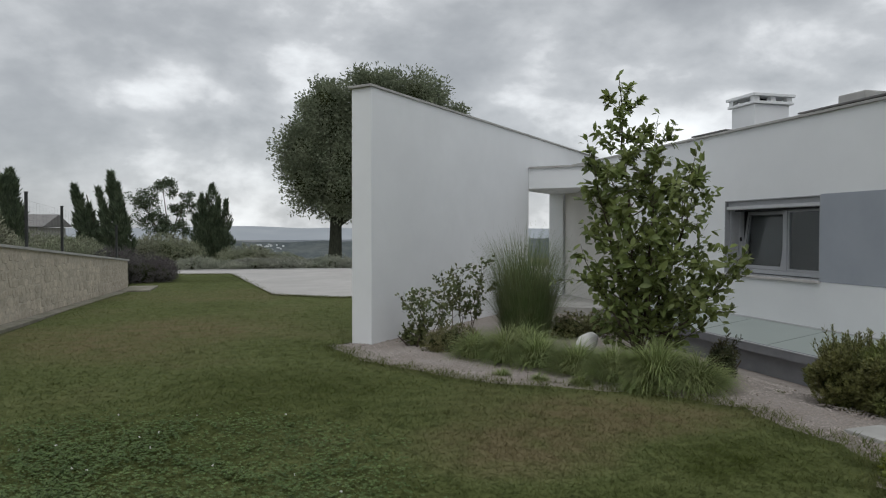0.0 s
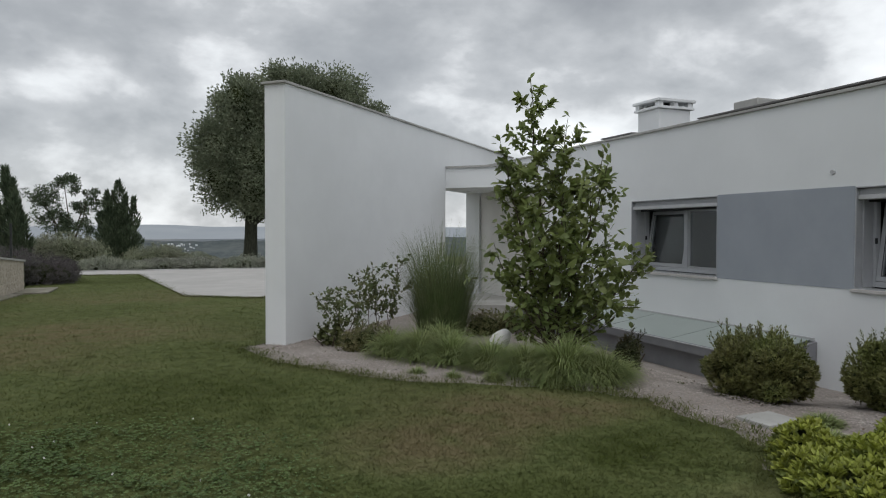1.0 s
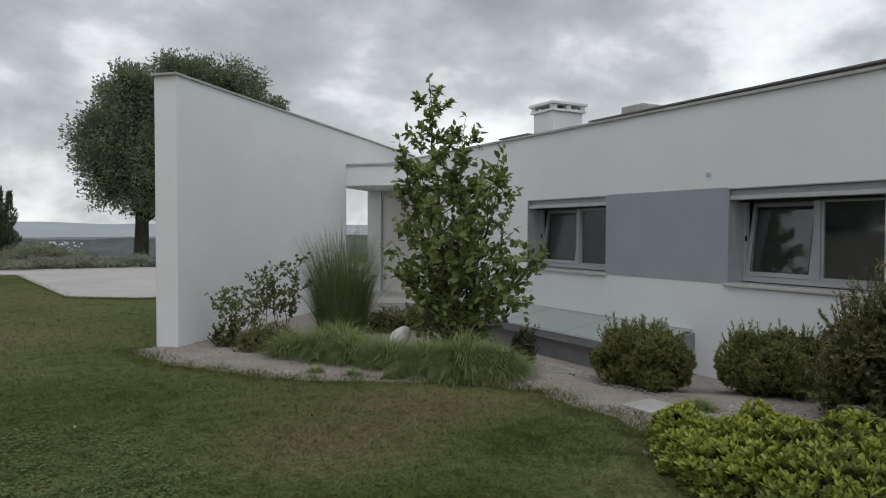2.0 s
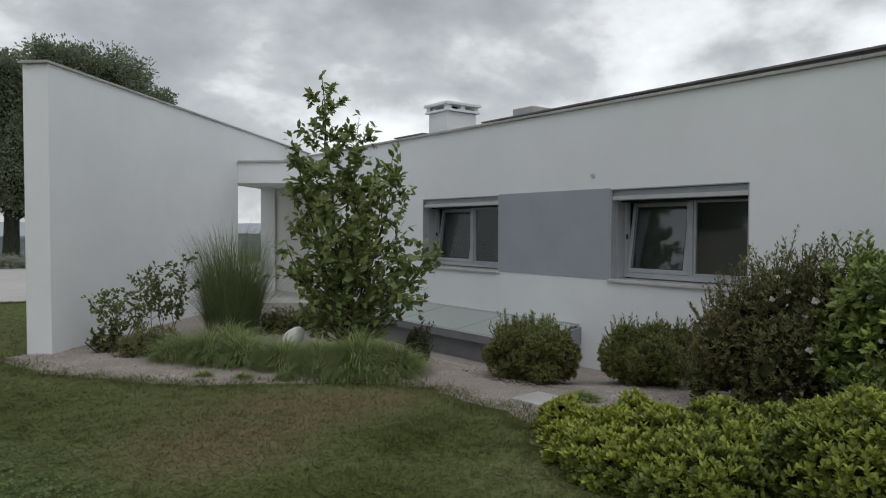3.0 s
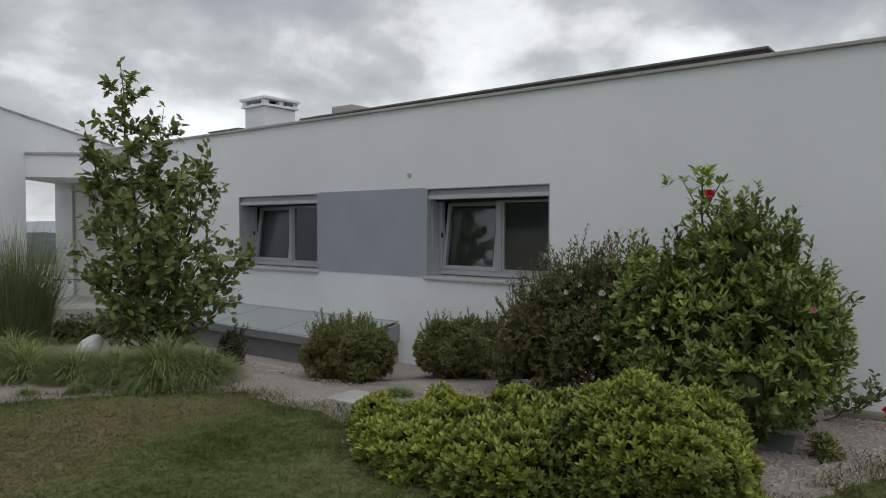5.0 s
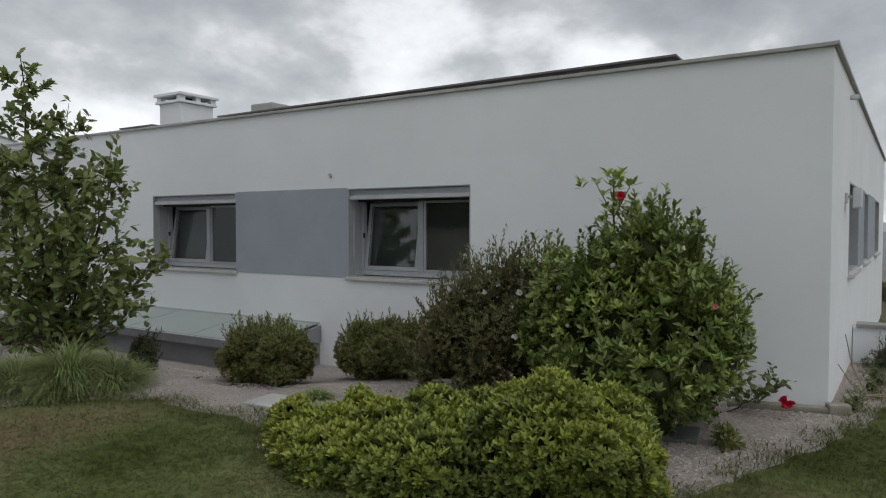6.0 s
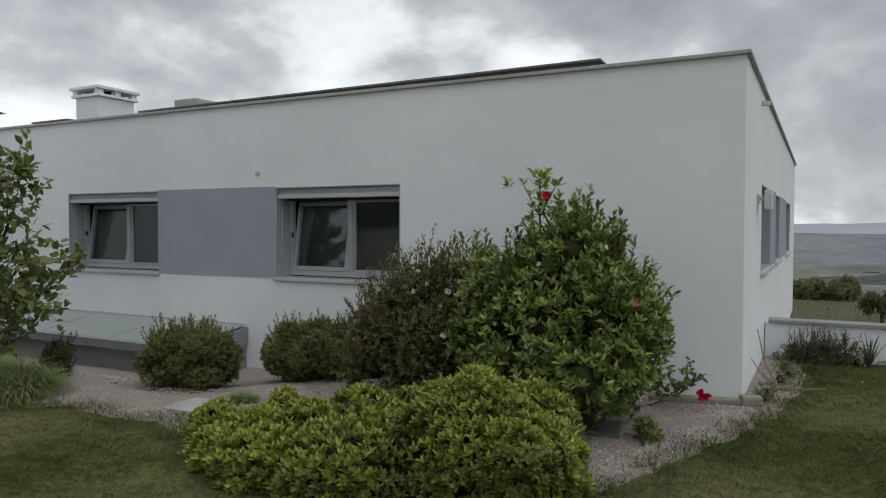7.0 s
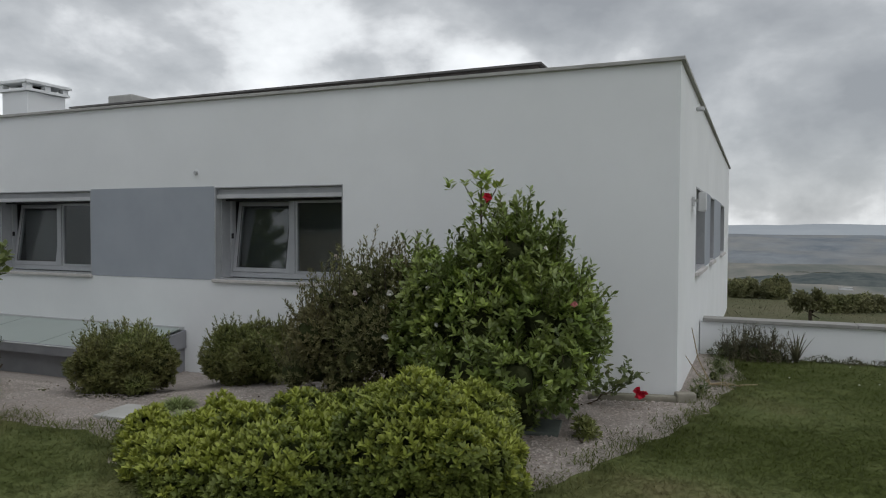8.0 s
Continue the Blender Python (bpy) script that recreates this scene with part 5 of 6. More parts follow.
# white boulder
bm = bmesh.new()
bmesh.ops.create_icosphere(bm, subdivisions=4, radius=1.0)
for v in bm.verts:
    k = 1 + 0.10 * noise.noise(v.co * 1.4) + 0.03 * noise.noise(v.co * 5)
    v.co = Vector((v.co.x * 0.135 * k, v.co.y * 0.12 * k, v.co.z * 0.17 * k + 0.05 * v.co.x))
ob = link("boulder", bm, BOULDER, None, "", pose(4.27, 7.74, 0.235, 0, 35, 10) @ Matrix.Scale(0.92, 4), True)
tagged(ob, "smooth white boulder among low grass clumps", "boulder")

# stepping slab, cover plate, corner edging
tagged(link("stepping_slab", box(-0.20, 0.20, -0.17, 0.17, 0, 0.045, 0.012), CONCRETE, None, "", pose(5.02, 4.18, 0.015, 0, 0, 4)), "pale concrete stepping slab in the gravel", "slab")
tagged(link("cover_plate", box(-0.2, 0.2, -0.14, 0.14, 0, 0.03, 0.006), PLATE, None, "", pose(5.98, 0.80, 0.03, 0, 0, 8)), "green-grey inspection cover plate in gravel", "cover plate")
tagged(link("edging_stone", box(-0.45, 0.45, -0.05, 0.05, 0, 0.065, 0.02), STAINED, None, "", pose(7.24, 0.22, 0.02, 0, 0, -78)), "weathered concrete edging stone at the house foot", "edging stone")
tagged(link("edging_stone", box(-0.09, 0.09, -0.06, 0.06, 0, 0.10, 0.02), STAINED, None, "", pose(7.33, -0.2, 0.02, 0, 0, -70)), "short concrete edging stub at the corner", "edging stone")

# small tuft and the hibiscus cutting with a red flower
bush("small_tuft", [((0, 0, 0.06), (0.10, 0.10, 0.09)), ((0.03, 0.04, 0.10), (0.07, 0.06, 0.08))], L_BOX, 110, 5, 0.05, 0.014, 0.8, "small yellowish tuft growing in the gravel", "tuft", pose(5.86, 0.42, 0.02), upness=0.8, stems=2, core=0.4, depth=0.5, rough=0.06)
cut = thing("hibiscus_cutting", pose(6.95, 0.55, 0.02), "young low hibiscus branch with one red flower", "young hibiscus")
l2, n2 = branchy((6.9, 0.62, 0.03), 0.25, lambda s: 0.20, 9, 77, 0.25, 0.5, 3, (0.10, -0.40), 0.007)
place("stems", tubes(l2, 5), BARK, cut)
p, a_, u_, l_, w_ = node_leaves(n2, 2, 0.070, 0.038, 0.1, 4)
place("foliage", leaf_mesh("foliage", p, a_, u_, l_, w_), L_ROSE, cut)["kind"] = "stuff"
for k, (dx, dy, dz) in enumerate(((0, 0, 0), (0.0, 0.025, 0.04), (0.0, -0.03, 0.03))):
    blossom("flower", (6.93 + dx, 0.16 + dy, 0.15 + dz), (-0.9, -0.2, 0.4 - 0.5 * k), 0.05, REDFLOWER, cut, "bright red flower")

# pruned stems lying at the corner
stk = thing("pruned_stems", pose(8.2, -0.45, 0.03), "dry tan pruned stems lying by the wall", "cut stems")
for k, (p0, p1, p2) in enumerate((((8.12, -0.40, 0.05), (8.06, -0.28, 0.32), (8.0, -0.22, 0.63)), ((8.10, -0.41, 0.05), (7.98, -0.28, 0.17), (7.9, -0.17, 0.36)), ((8.1, -0.38, 0.06), (8.15, -0.60, 0.05), (8.23, -0.84, 0.06)),
                                  ((8.05, -0.42, 0.06), (8.0, -0.52, 0.08), (7.95, -0.62, 0.05)), ((8.0, -0.36, 0.06), (8.02, -0.52, 0.10), (8.08, -0.68, 0.06)))):
    place("stem", tubes([[(np.array(p0), 0.007), (np.array(p1), 0.006), (np.array(p2), 0.004)]], 6), TWIG, stk)
for k, (x, y, r) in enumerate(((7.75, -0.32, 0.10), (8.35, -0.42, 0.12), (8.7, -0.5, 0.10), (7.5, -0.3, 0.07), (9.0, -0.45, 0.14))):
    bush("wall_weed", [((0, 0, r * 0.6), (r, r, r * 1.2))], L_ROSE, 34, 4, 0.05, 0.010, 0.8, "scrappy weed at the foot of the end wall", "weed", pose(x, y, 0.02), "weeds by the wall", upness=0.8, stems=0, core=0.3, depth=0.7)

# dark planting along the boundary wall
for k, (x, y, r) in enumerate(((9.75, -0.66, 0.17), (9.8, -0.86, 0.20), (9.85, -1.08, 0.18))):
    bush("border_shrub", [((0, 0, r * 0.5), (r, r, r * 0.9)), ((0.1, 0.15, r * 0.5), (r * 0.7, r * 0.7, r))], L_SCRUBBY, 260, 5, 0.06, 0.010, 0.8, "dark scrubby border shrub before the low wall", "shrub", pose(x, y, 0.0), "border shrubs", upness=0.7, stems=2, sprigs=16, sprig_h=0.20, core=0.5, depth=0.5, rough=0.12)
ag = thing("agave", pose(9.85, -1.32, 0), "dark spiky-leaved agave before the low wall", "agave")
n = 40
an = rng.random(n) * 2 * np.pi
place("leaves", ribbons("leaves", np.stack([9.85 + 0 * an, -1.32 + 0 * an, 0.03 + 0 * an], 1), an, rng.uniform(0.20, 0.46, n), rng.uniform(0.1, 1.3, n), np.full(n, 0.02), 5, 0.4), L_SCRUBBY, ag)
for k, y in enumerate((-1.65, -1.95, -2.3, -2.8, -3.5)):
    bush("border_tuft", [((0, 0, 0.03), (0.10, 0.22, 0.05))], L_SCRUBBY, 60, 4, 0.05, 0.01, 0.8, "small dark tuft along the low wall", "tuft", pose(9.95, y, 0.0), "border tufts", upness=0.8, stems=0, core=0.3, depth=0.6)


# ---- beyond the garden, open side ----
for k, (y, h) in enumerate(((14.45, 1.05), (16.3, 0.98), (12.6, 1.15), (20.4, 0.9))):
    x, t = wall_x(y) - 0.15, wall_top(y)
    post = thing("fence_post", pose(x, y, t + 0.05), "dark steel fence post on the garden wall", "fence post", "fence posts")
    part("shaft", box(x - 0.025, x + 0.025, y - 0.025, y + 0.025, t - 0.1, t + 0.05 + h, 0.005), STEEL, post, "", Matrix())
    part("cap", box(x - 0.03, x + 0.03, y - 0.03, y + 0.03, t + 0.051 + h, t + 0.07 + h, 0.004), STEEL, post, "", Matrix())
mesh_fence = thing("wire_fence", pose(wall_x(16) - 0.15, 16, 1), "thin dark wire mesh between the posts", "wire fence")
wires = []
for k in range(8):
    wires.append([(np.array((wall_x(y) - 0.15, y, wall_top(y) + 0.12 + 0.12 * k)), 0.0010) for y in (12.6, 15.85, 20.4)])
for y in np.arange(12.7, 20.4, 0.16):
    wires.append([(np.array((wall_x(y) - 0.15, y, wall_top(y) + 0.08)), 0.0009), (np.array((wall_x(y) - 0.15, y, wall_top(y) + 0.97)), 0.0009)])
place("wires", tubes(wires, 3), STEEL, mesh_fence)["kind"] = "stuff"

# banked ground behind the garden wall
bm = bmesh.new()
ys = np.linspace(5.5, 33, 14)
rows_ = []
for y in ys:
    t = wall_top(min(y, 21)) - 0.12
    e_ = 1 - 0.6 * float(smooth(21, 30, y))
    rows_.append([bm.verts.new(p) for p in ((wall_x(min(y, 20.9)) - 0.31, y, -0.5), (wall_x(min(y, 20.9)) - 0.31, y, t * e_), (-8, y, (t + 0.25) * e_), (-14, y, (t + 0.5) * e_), (-24, y, 0.9 * e_), (-40, y, -4.0))])
for a_, b_ in zip(rows_, rows_[1:]):
    for i in range(5):
        bm.faces.new((a_[i], a_[i + 1], b_[i + 1], b_[i]))
for r_ in (rows_[0], rows_[-1]):
    bm.faces.new(r_)
tagged(link("ground_bank", bm, GROUND), "banked scrubby ground behind the garden wall", "bank", kind="structure")


def cypress(at, h, r, tips, seed, label):
    """A dark cypress with several ragged spires leaning a little with the wind."""
    g = np.random.default_rng(seed)
    ob = thing("cypress", pose(*at), label, "cypress", "cypresses")
    P, A = [], []
    for k in range(tips):
        an = 2 * math.pi * k / tips + g.random()
        off = 0.0 if k == 0 else r * g.uniform(0.35, 0.62)
        hh = h * (1 if k == 0 else g.uniform(0.55, 0.95))
        lean_ = np.array([-0.07 + 0.07 * g.normal(), 0.0]) * hh
        m_ = 2700 if k == 0 else 1300
        s = g.random(m_)
        rad = (r * 0.80 if k == 0 else r * 0.42) * np.minimum(1, (s + 0.10) * 2.4) * (1 - s) ** 0.9 * (0.75 + 0.4 * np.sin(s * 17 + 2 * k))
        th = g.random(m_) * 2 * np.pi
        q = np.sqrt(g.random(m_)) * 0.7 + 0.45
        P.append(np.stack([at[0] + off * math.cos(an) + lean_[0] * s + rad * q * np.cos(th), at[1] + off * math.sin(an) + rad * q * np.sin(th), at[2] + 0.35 + s * (hh - 0.3)], 1))
        A.append(np.stack([0.5 * np.cos(th) - 0.15, 0.5 * np.sin(th), np.full(m_, 1.0)], 1))
    P, A = np.concatenate(P), np.concatenate(A)
    n_ = len(P)
    place("foliage", leaf_mesh("foliage", P, A + g.normal(size=(n_, 3)) * 0.25, g.normal(size=(n_, 3)), g.uniform(0.16, 0.40, n_), g.uniform(0.03, 0.07, n_), False), L_CYP, ob)["kind"] = "stuff"
    place("trunk", tubes([[(np.array(at) - (0, 0, 0.3), 0.12), (np.array(at) + (0, 0, h * 0.5), 0.08), (np.array(at) + (-0.1 * h, 0, h * 0.92), 0.02)]], 7), BARK, ob)


cypress((-2.55, 46, -0.5), 5.0, 1.75, 12, 1, "dark ragged cypress beyond the terrace")
cypress((-6.15, 36, 0.0), 4.3, 0.85, 6, 2, "dark slender cypress beyond the garden")
cypress((-7.75, 38, 0.0), 3.8, 0.85, 6, 3, "dark ragged cypress beside a slender one")
cypress((-8.75, 30, 0.6), 3.2, 0.6, 5, 4, "dark cypress behind the fence")


def big_tree(name, at, trunk_r, fork, lumps, n, leaf, mt, label, seed, sparse=0.25, grain=55, bark=None, core=0.0):
    """A spreading tree: trunk, limbs reaching into crown lumps, and leaf clumps with gaps."""
    g = np.random.default_rng(seed)
    ob = thing(name, pose(*at), label, "tree")
    at = np.array(at, float)
    fk = at + np.array([0.05, 0, fork])
    lines = [[(at - (0, 0, 0.4), trunk_r * 1.25), (at + (0, 0, 0.25), trunk_r * 1.02), (at + (fk - at) * 0.6, trunk_r * 0.9), (fk, trunk_r * 0.85)]]
    P, A = [], []
    w = np.array([r[0] * r[1] * r[2] for _, r in lumps]) ** 0.7
    for (c, r), k in zip(lumps, (n * w / w.sum()).astype(int)):
        c, r = np.array(c, float), np.array(r, float)
        mid = (fk + c) / 2 + g.normal(size=3) * 0.2
        lines.append([(fk - (0, 0, 0.25), trunk_r * 0.45), (mid, trunk_r * 0.28), (c, trunk_r * 0.15), (c + g.normal(size=3) * r * 0.3, 0.02)])
        for j in range(7):
            e_ = c + unit(g.normal(size=3)) * r * 0.85
            lines.append([(c, trunk_r * 0.12), ((c + e_) / 2 + g.normal(size=3) * 0.15, trunk_r * 0.07), (e_, 0.01)])
        nc = max(9, k // grain)
        d = unit(g.normal(size=(nc, 3)))
        cc = c + d * r * g.uniform(0.35, 1.0, (nc, 1))
        pick = g.integers(0, nc, k)
        q = cc[pick] + np.clip(g.normal(size=(k, 3)), -1.7, 1.7) * (r.mean() * sparse * 0.62)
        P.append(q)
        A.append(unit(q - c) + g.normal(size=(k, 3)) * 0.6 + np.array([0, 0, 0.2]))
    P, A = np.concatenate(P), np.concatenate(A)
    m_ = len(P)
    # dark core: shade within the crown, put into its colour
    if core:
        place("dark_core", lump_core(lumps, core), INNER, ob)
    place("trunk", tubes(lines, 8), bark or BARK, ob)
    place("crown", leaf_mesh("crown", P, A, g.normal(size=(m_, 3)) + np.array([0, 0, 0.8]), leaf * g.uniform(0.7, 1.3, m_), leaf * 0.5 * g.uniform(0.7, 1.3, m_), False), mt, ob)["kind"] = "stuff"
    return ob


OAK = [((3.0, 36, 4.3), (1.75, 2.0, 1.7)), ((2.75, 36, 5.8), (1.7, 2.0, 1.5)), ((4.3, 35.5, 3.7), (1.6, 2.0, 1.2)), ((4.2, 36.4, 6.8), (2.2, 2.2, 2.0)), ((4.4, 36, 5.0), (2.2, 2.4, 2.0)), ((3.6, 36, 8.2), (1.2, 1.6, 1.3)),
       ((6.3, 36, 8.4), (1.9, 2.0, 1.8)), ((6.6, 36, 6.2), (2.2, 2.4, 2.2)), ((8.4, 36, 7.2), (1.7, 2.0, 1.5)), ((9.8, 36, 6.2), (1.3, 1.6, 1.2)), ((7.0, 36, 4.2), (2.0, 2.2, 1.6)), ((8.2, 36, 8.7), (1.8, 2.0, 1.4)), ((9.9, 36, 7.3), (1.4, 1.6, 1.2)), ((6.0, 36, 9.2), (1.3, 1.6, 1.0))]
big_tree("oak_tree", (4.05, 36, 0.1), 0.35, 2.1, OAK, 170000, 0.155, L_OAK, "large dark evergreen oak beside the terrace", 11, 0.30, 150, OAKBARK, 0.58)
EUC = [((-9.2, 62, 4.2), (1.4, 1.4, 0.8)), ((-7.6, 62, 5.2), (1.3, 1.3, 0.8)), ((-6.2, 62, 3.6), (1.1, 1.2, 0.8)), ((-8.4, 62, 2.6), (1.6, 1.4, 0.9)), ((-6.6, 62, 1.8), (1.4, 1.3, 0.8)), ((-5.9, 62, 4.6), (0.7, 0.8, 0.4))]
big_tree("gum_tree", (-7.4, 62, -1.5), 0.16, 1.6, EUC, 10500, 0.17, L_CYP, "thin open-crowned tree behind the cypresses", 12, 0.27, 90)


def scrub_row(name, places, mt, n, leaf, label, category, group=""):
    for k, (x, y, z, r, h) in enumerate(places):
        lumps = [((0, 0, h * 0.35), (r, r * 0.8, h * 0.62)), ((r * 0.6, 0.2 * r, h * 0.3), (r * 0.7, r * 0.7, h * 0.5)), ((-r * 0.5, -0.1 * r, h * 0.4), (r * 0.6, r * 0.7, h * 0.5))]
        bush(name, lumps, mt, n, 5, leaf * 1.3, leaf * 0.16, 0.8, label, category, pose(x, y, z, 0, 0, 53 * k), group, fine=False, core=0.55, depth=0.5, upness=1.1, stems=0, rough=0.15)


scrub_row("lavender_bush", [(-3.25, 23.3, 0.0, 0.75, 0.95), (-4.2, 24.4, 0.1, 0.9, 1.1), (-3.0, 24.6, 0.0, 0.7, 0.8)], L_LAVDARK, 2400, 0.075, "dark dusky lavender bush at the wall end", "bush", "dusky bushes")
scrub_row("lavender_bush", [(x, 31.2 + 0.4 * math.sin(x), 0.0, 0.9, 0.42 + 0.12 * math.sin(2.3 * x)) for x in np.arange(-3.4, 11, 1.15)], L_LAV, 1100, 0.115, "grey-green lavender bush along the terrace", "bush", "terrace lavender")
# the last six are added out of view to darken the window reflections
scrub_row("hillside_shrub", [(-4.6, 39, -0.3, 1.6, 1.9), (-9.5, 34, 0.2, 2.0, 1.4), (-12, 31, 0.6, 1.8, 1.2), (-5.8, 43, -0.8, 2.2, 2.2), (-0.6, 44, -0.8, 1.8, 1.7), (-6.2, 27, 0.4, 1.3, 1.0), (-8.4, 24, 0.8, 1.5, 0.8), (1.6, 47, -1.2, 1.5, 1.5), (-6.6, 15.0, 1.35, 1.2, 1.5), (-6.3, 12.6, 1.5, 1.3, 1.8), (-6.6, 10.2, 1.6, 1.3, 1.9), (-6.3, 7.8, 1.7, 1.3, 1.8), (-6.6, 5.4, 1.7, 1.4, 1.9), (-6.9, 18.0, 1.1, 1.2, 1.3)],
          L_SCRUB, 3000, 0.15, "dusky scrub bush on the slope, some added out of view", "bush", "slope scrub")

# neighbouring building behind the fence
nb = thing("neighbour_house", pose(-21, 62, 0), "distant pale house with a brown tiled roof", "house")
part("wall", box(-27, -16.5, 60, 68, -3, 2.0), CONCRETE, nb, "", Matrix())
bm = bmesh.new()
q = [bm.verts.new(p) for p in ((-27.5, 59.6, 2.05), (-16, 59.6, 2.05), (-16, 68.4, 2.05), (-27.5, 68.4, 2.05), (-27.5, 64, 3.1), (-16, 64, 3.1))]
for f in ((0, 1, 5, 4), (2, 3, 4, 5), (0, 4, 3), (1, 2, 5), (0, 3, 2, 1)):
    bm.faces.new([q[i] for i in f])
part("roof", bm, ROOFTILE, nb, "brown tiled roof", Matrix())
for x in (-25.5, -22, -18.5):
    w_ = part("window", box(x - 0.6, x + 0.6, 59.93, 60.02, -0.2, 1.1), BLACK, nb, "", Matrix())

# ---- beyond the low wall ----
def slope_bush(x, y, w, h, seed):
    """A loose round-headed bush on the falling slope."""
    lumps = lobed([((0, 0, h * 0.42), (w, w, h * 0.45)), ((w * 0.4, -w * 0.7, h * 0.40), (w * 0.7, w * 0.7, h * 0.40)), ((-w * 0.2, w * 0.6, h * 0.46), (w * 0.6, w * 0.6, h * 0.42))], 7, w * 0.36, seed)
    bush("hillside_shrub", lumps, L_FARBUSH, 2600, 4, 0.17, 0.06, 0.8, "olive-green bush on the slope beyond the low wall", "bush", pose(x, y, float(height(x, y))), "far slope bushes", fine=False, core=0.6, depth=0.5, upness=0.8, stems=3, rough=0.2, gaps=-0.25)


slope_bush(45, -1.4, 0.70, 1.2, 41)
slope_bush(45, -3.1, 0.62, 1.3, 42)
slope_bush(46, 0.8, 0.8, 1.2, 43)
for k in range(4):
    slope_bush(36 + 0.5 * k, -4.9 - 0.6 * k, 0.42, 0.75, 50 + k)
big_tree("slope_tree", (30, -3.45, float(height(30, -3.45))), 0.06, 0.62, [((30, -3.2, -1.12), (0.42, 0.36, 0.30)), ((30, -3.65, -1.05), (0.36, 0.30, 0.28)), ((30.1, -3.95, -1.22), (0.3, 0.25, 0.2)), ((29.9, -2.95, -1.25), (0.3, 0.2, 0.2))], 2600, 0.13, L_FARBUSH, "small round-headed tree on the slope", 13, 0.4, 60, None, 0.6)
n = 26000
gx, gy = rng.uniform(13, 53, n), rng.uniform(-18, 2, n)
dry = material("dry_meadow_stalks", (0.150, 0.148, 0.098), (0.220, 0.205, 0.140), 0.9, (0.115, 0.125, 0.078), 0.3, 0.7, 0.9, 0, 60, 0.1, 0, 0.2, 0.2)
ob = place("dry_meadow", ribbons("dry_meadow", np.stack([gx, gy, height(gx, gy)], 1), rng.random(n) * 6.28, rng.uniform(0.05, 0.16, n), 0.5 + rng.random(n) * 1.0, rng.uniform(0.015, 0.03, n), 3, 0.9), dry)
tagged(ob, "rough dry meadow grass on the slope", "meadow", kind="stuff")


# ---- distance: ridges of hills round the horizon ----
def ridge(name, dist, a0, a1, base, amp, seed, mt, label, rough=3.0, taper=0.0):
    n_ = 160
    an = np.radians(np.linspace(a0, a1, n_))
    prof = np.array([base + amp * (noise.noise(Vector((i * rough / n_ * 2, seed, 0))) + 0.4 * noise.noise(Vector((i * rough / n_ * 9, seed, 3))) + 0.16 * noise.noise(Vector((i * rough / n_ * 45, seed, 3))) + 0.08 * noise.noise(Vector((i * 0.9, seed, 9)))) for i in range(n_)])
    if taper:                               # sinks into the land at both ends
        s_ = np.linspace(0, 1, n_)
        prof = prof - taper * (1 - smooth(0, 0.22, s_) * (1 - smooth(0.8, 1.0, s_)))
    rows = []
    for f, zf in ((0.0, -110.0), (0.55, None), (1.0, 0.0)):
        rr_ = dist * (1 - 0.18 + 0.18 * f)
        z_ = prof if f == 1.0 else (prof * 0 + zf if zf is not None else -60 + (prof + 60) * 0.55)
        rows.append(np.stack([rr_ * np.sin(an), rr_ * np.cos(an), z_], 1))
    back = rows[-1].copy()
    back[:, :2] *= 1.05
    back[:, 2] = -110
    rows.append(back)
    V = np.concatenate(rows)
    i = np.arange(n_ - 1)
    F = np.concatenate([np.stack([k * n_ + i, k * n_ + i + 1, (k + 1) * n_ + i + 1, (k + 1) * n_ + i], 1) for k in range(3)])
    ob_ = place(name, mesh_from(name, V, F), mt, smooth=True)
    tagged(ob_, label, "hills", kind="structure")


# distance haze is put into these base colours, paler and bluer further off
HILL_FAR = material("haze_blue_far_hills", (0.345, 0.372, 0.395), (0.375, 0.400, 0.420), 0.006, (0.33, 0.355, 0.38), 0.002, 0.6, 1.0, 0, 60, 0.0)
HILL_MID = material("haze_tinted_wooded_hills", (0.158, 0.178, 0.198), (0.228, 0.245, 0.258), 0.018, (0.262, 0.258, 0.242), 0.006, 0.7, 1.0, 0, 60, 0.0, 0, 0, 0, 0, (1, 1, 3))
HILL_NEAR = material("haze_tinted_dark_hill", (0.082, 0.098, 0.101), (0.128, 0.142, 0.140), 0.05, (0.155, 0.162, 0.152), 0.012, 0.5, 1.0, 0, 60, 0.0, 0, 0, 0, 0, (1, 1, 3))
FIELD = material("haze_tinted_valley_fields", (0.155, 0.166, 0.152), (0.258, 0.244, 0.215), 0.016, (0.115, 0.129, 0.120), 0.007, 0.9, 1.0, 0, 60, 0.0, 0, 0, 0, 0, (0.30, 1, 1))
ridge("backdrop_far_hills", 4300, -50, 140, 27, 22, 1.0, HILL_FAR, "line of distant hills, pale blue haze in their colour", 5.0)
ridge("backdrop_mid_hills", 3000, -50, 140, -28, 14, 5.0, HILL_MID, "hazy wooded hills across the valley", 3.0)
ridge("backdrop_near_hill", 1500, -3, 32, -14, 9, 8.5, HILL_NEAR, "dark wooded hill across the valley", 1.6)
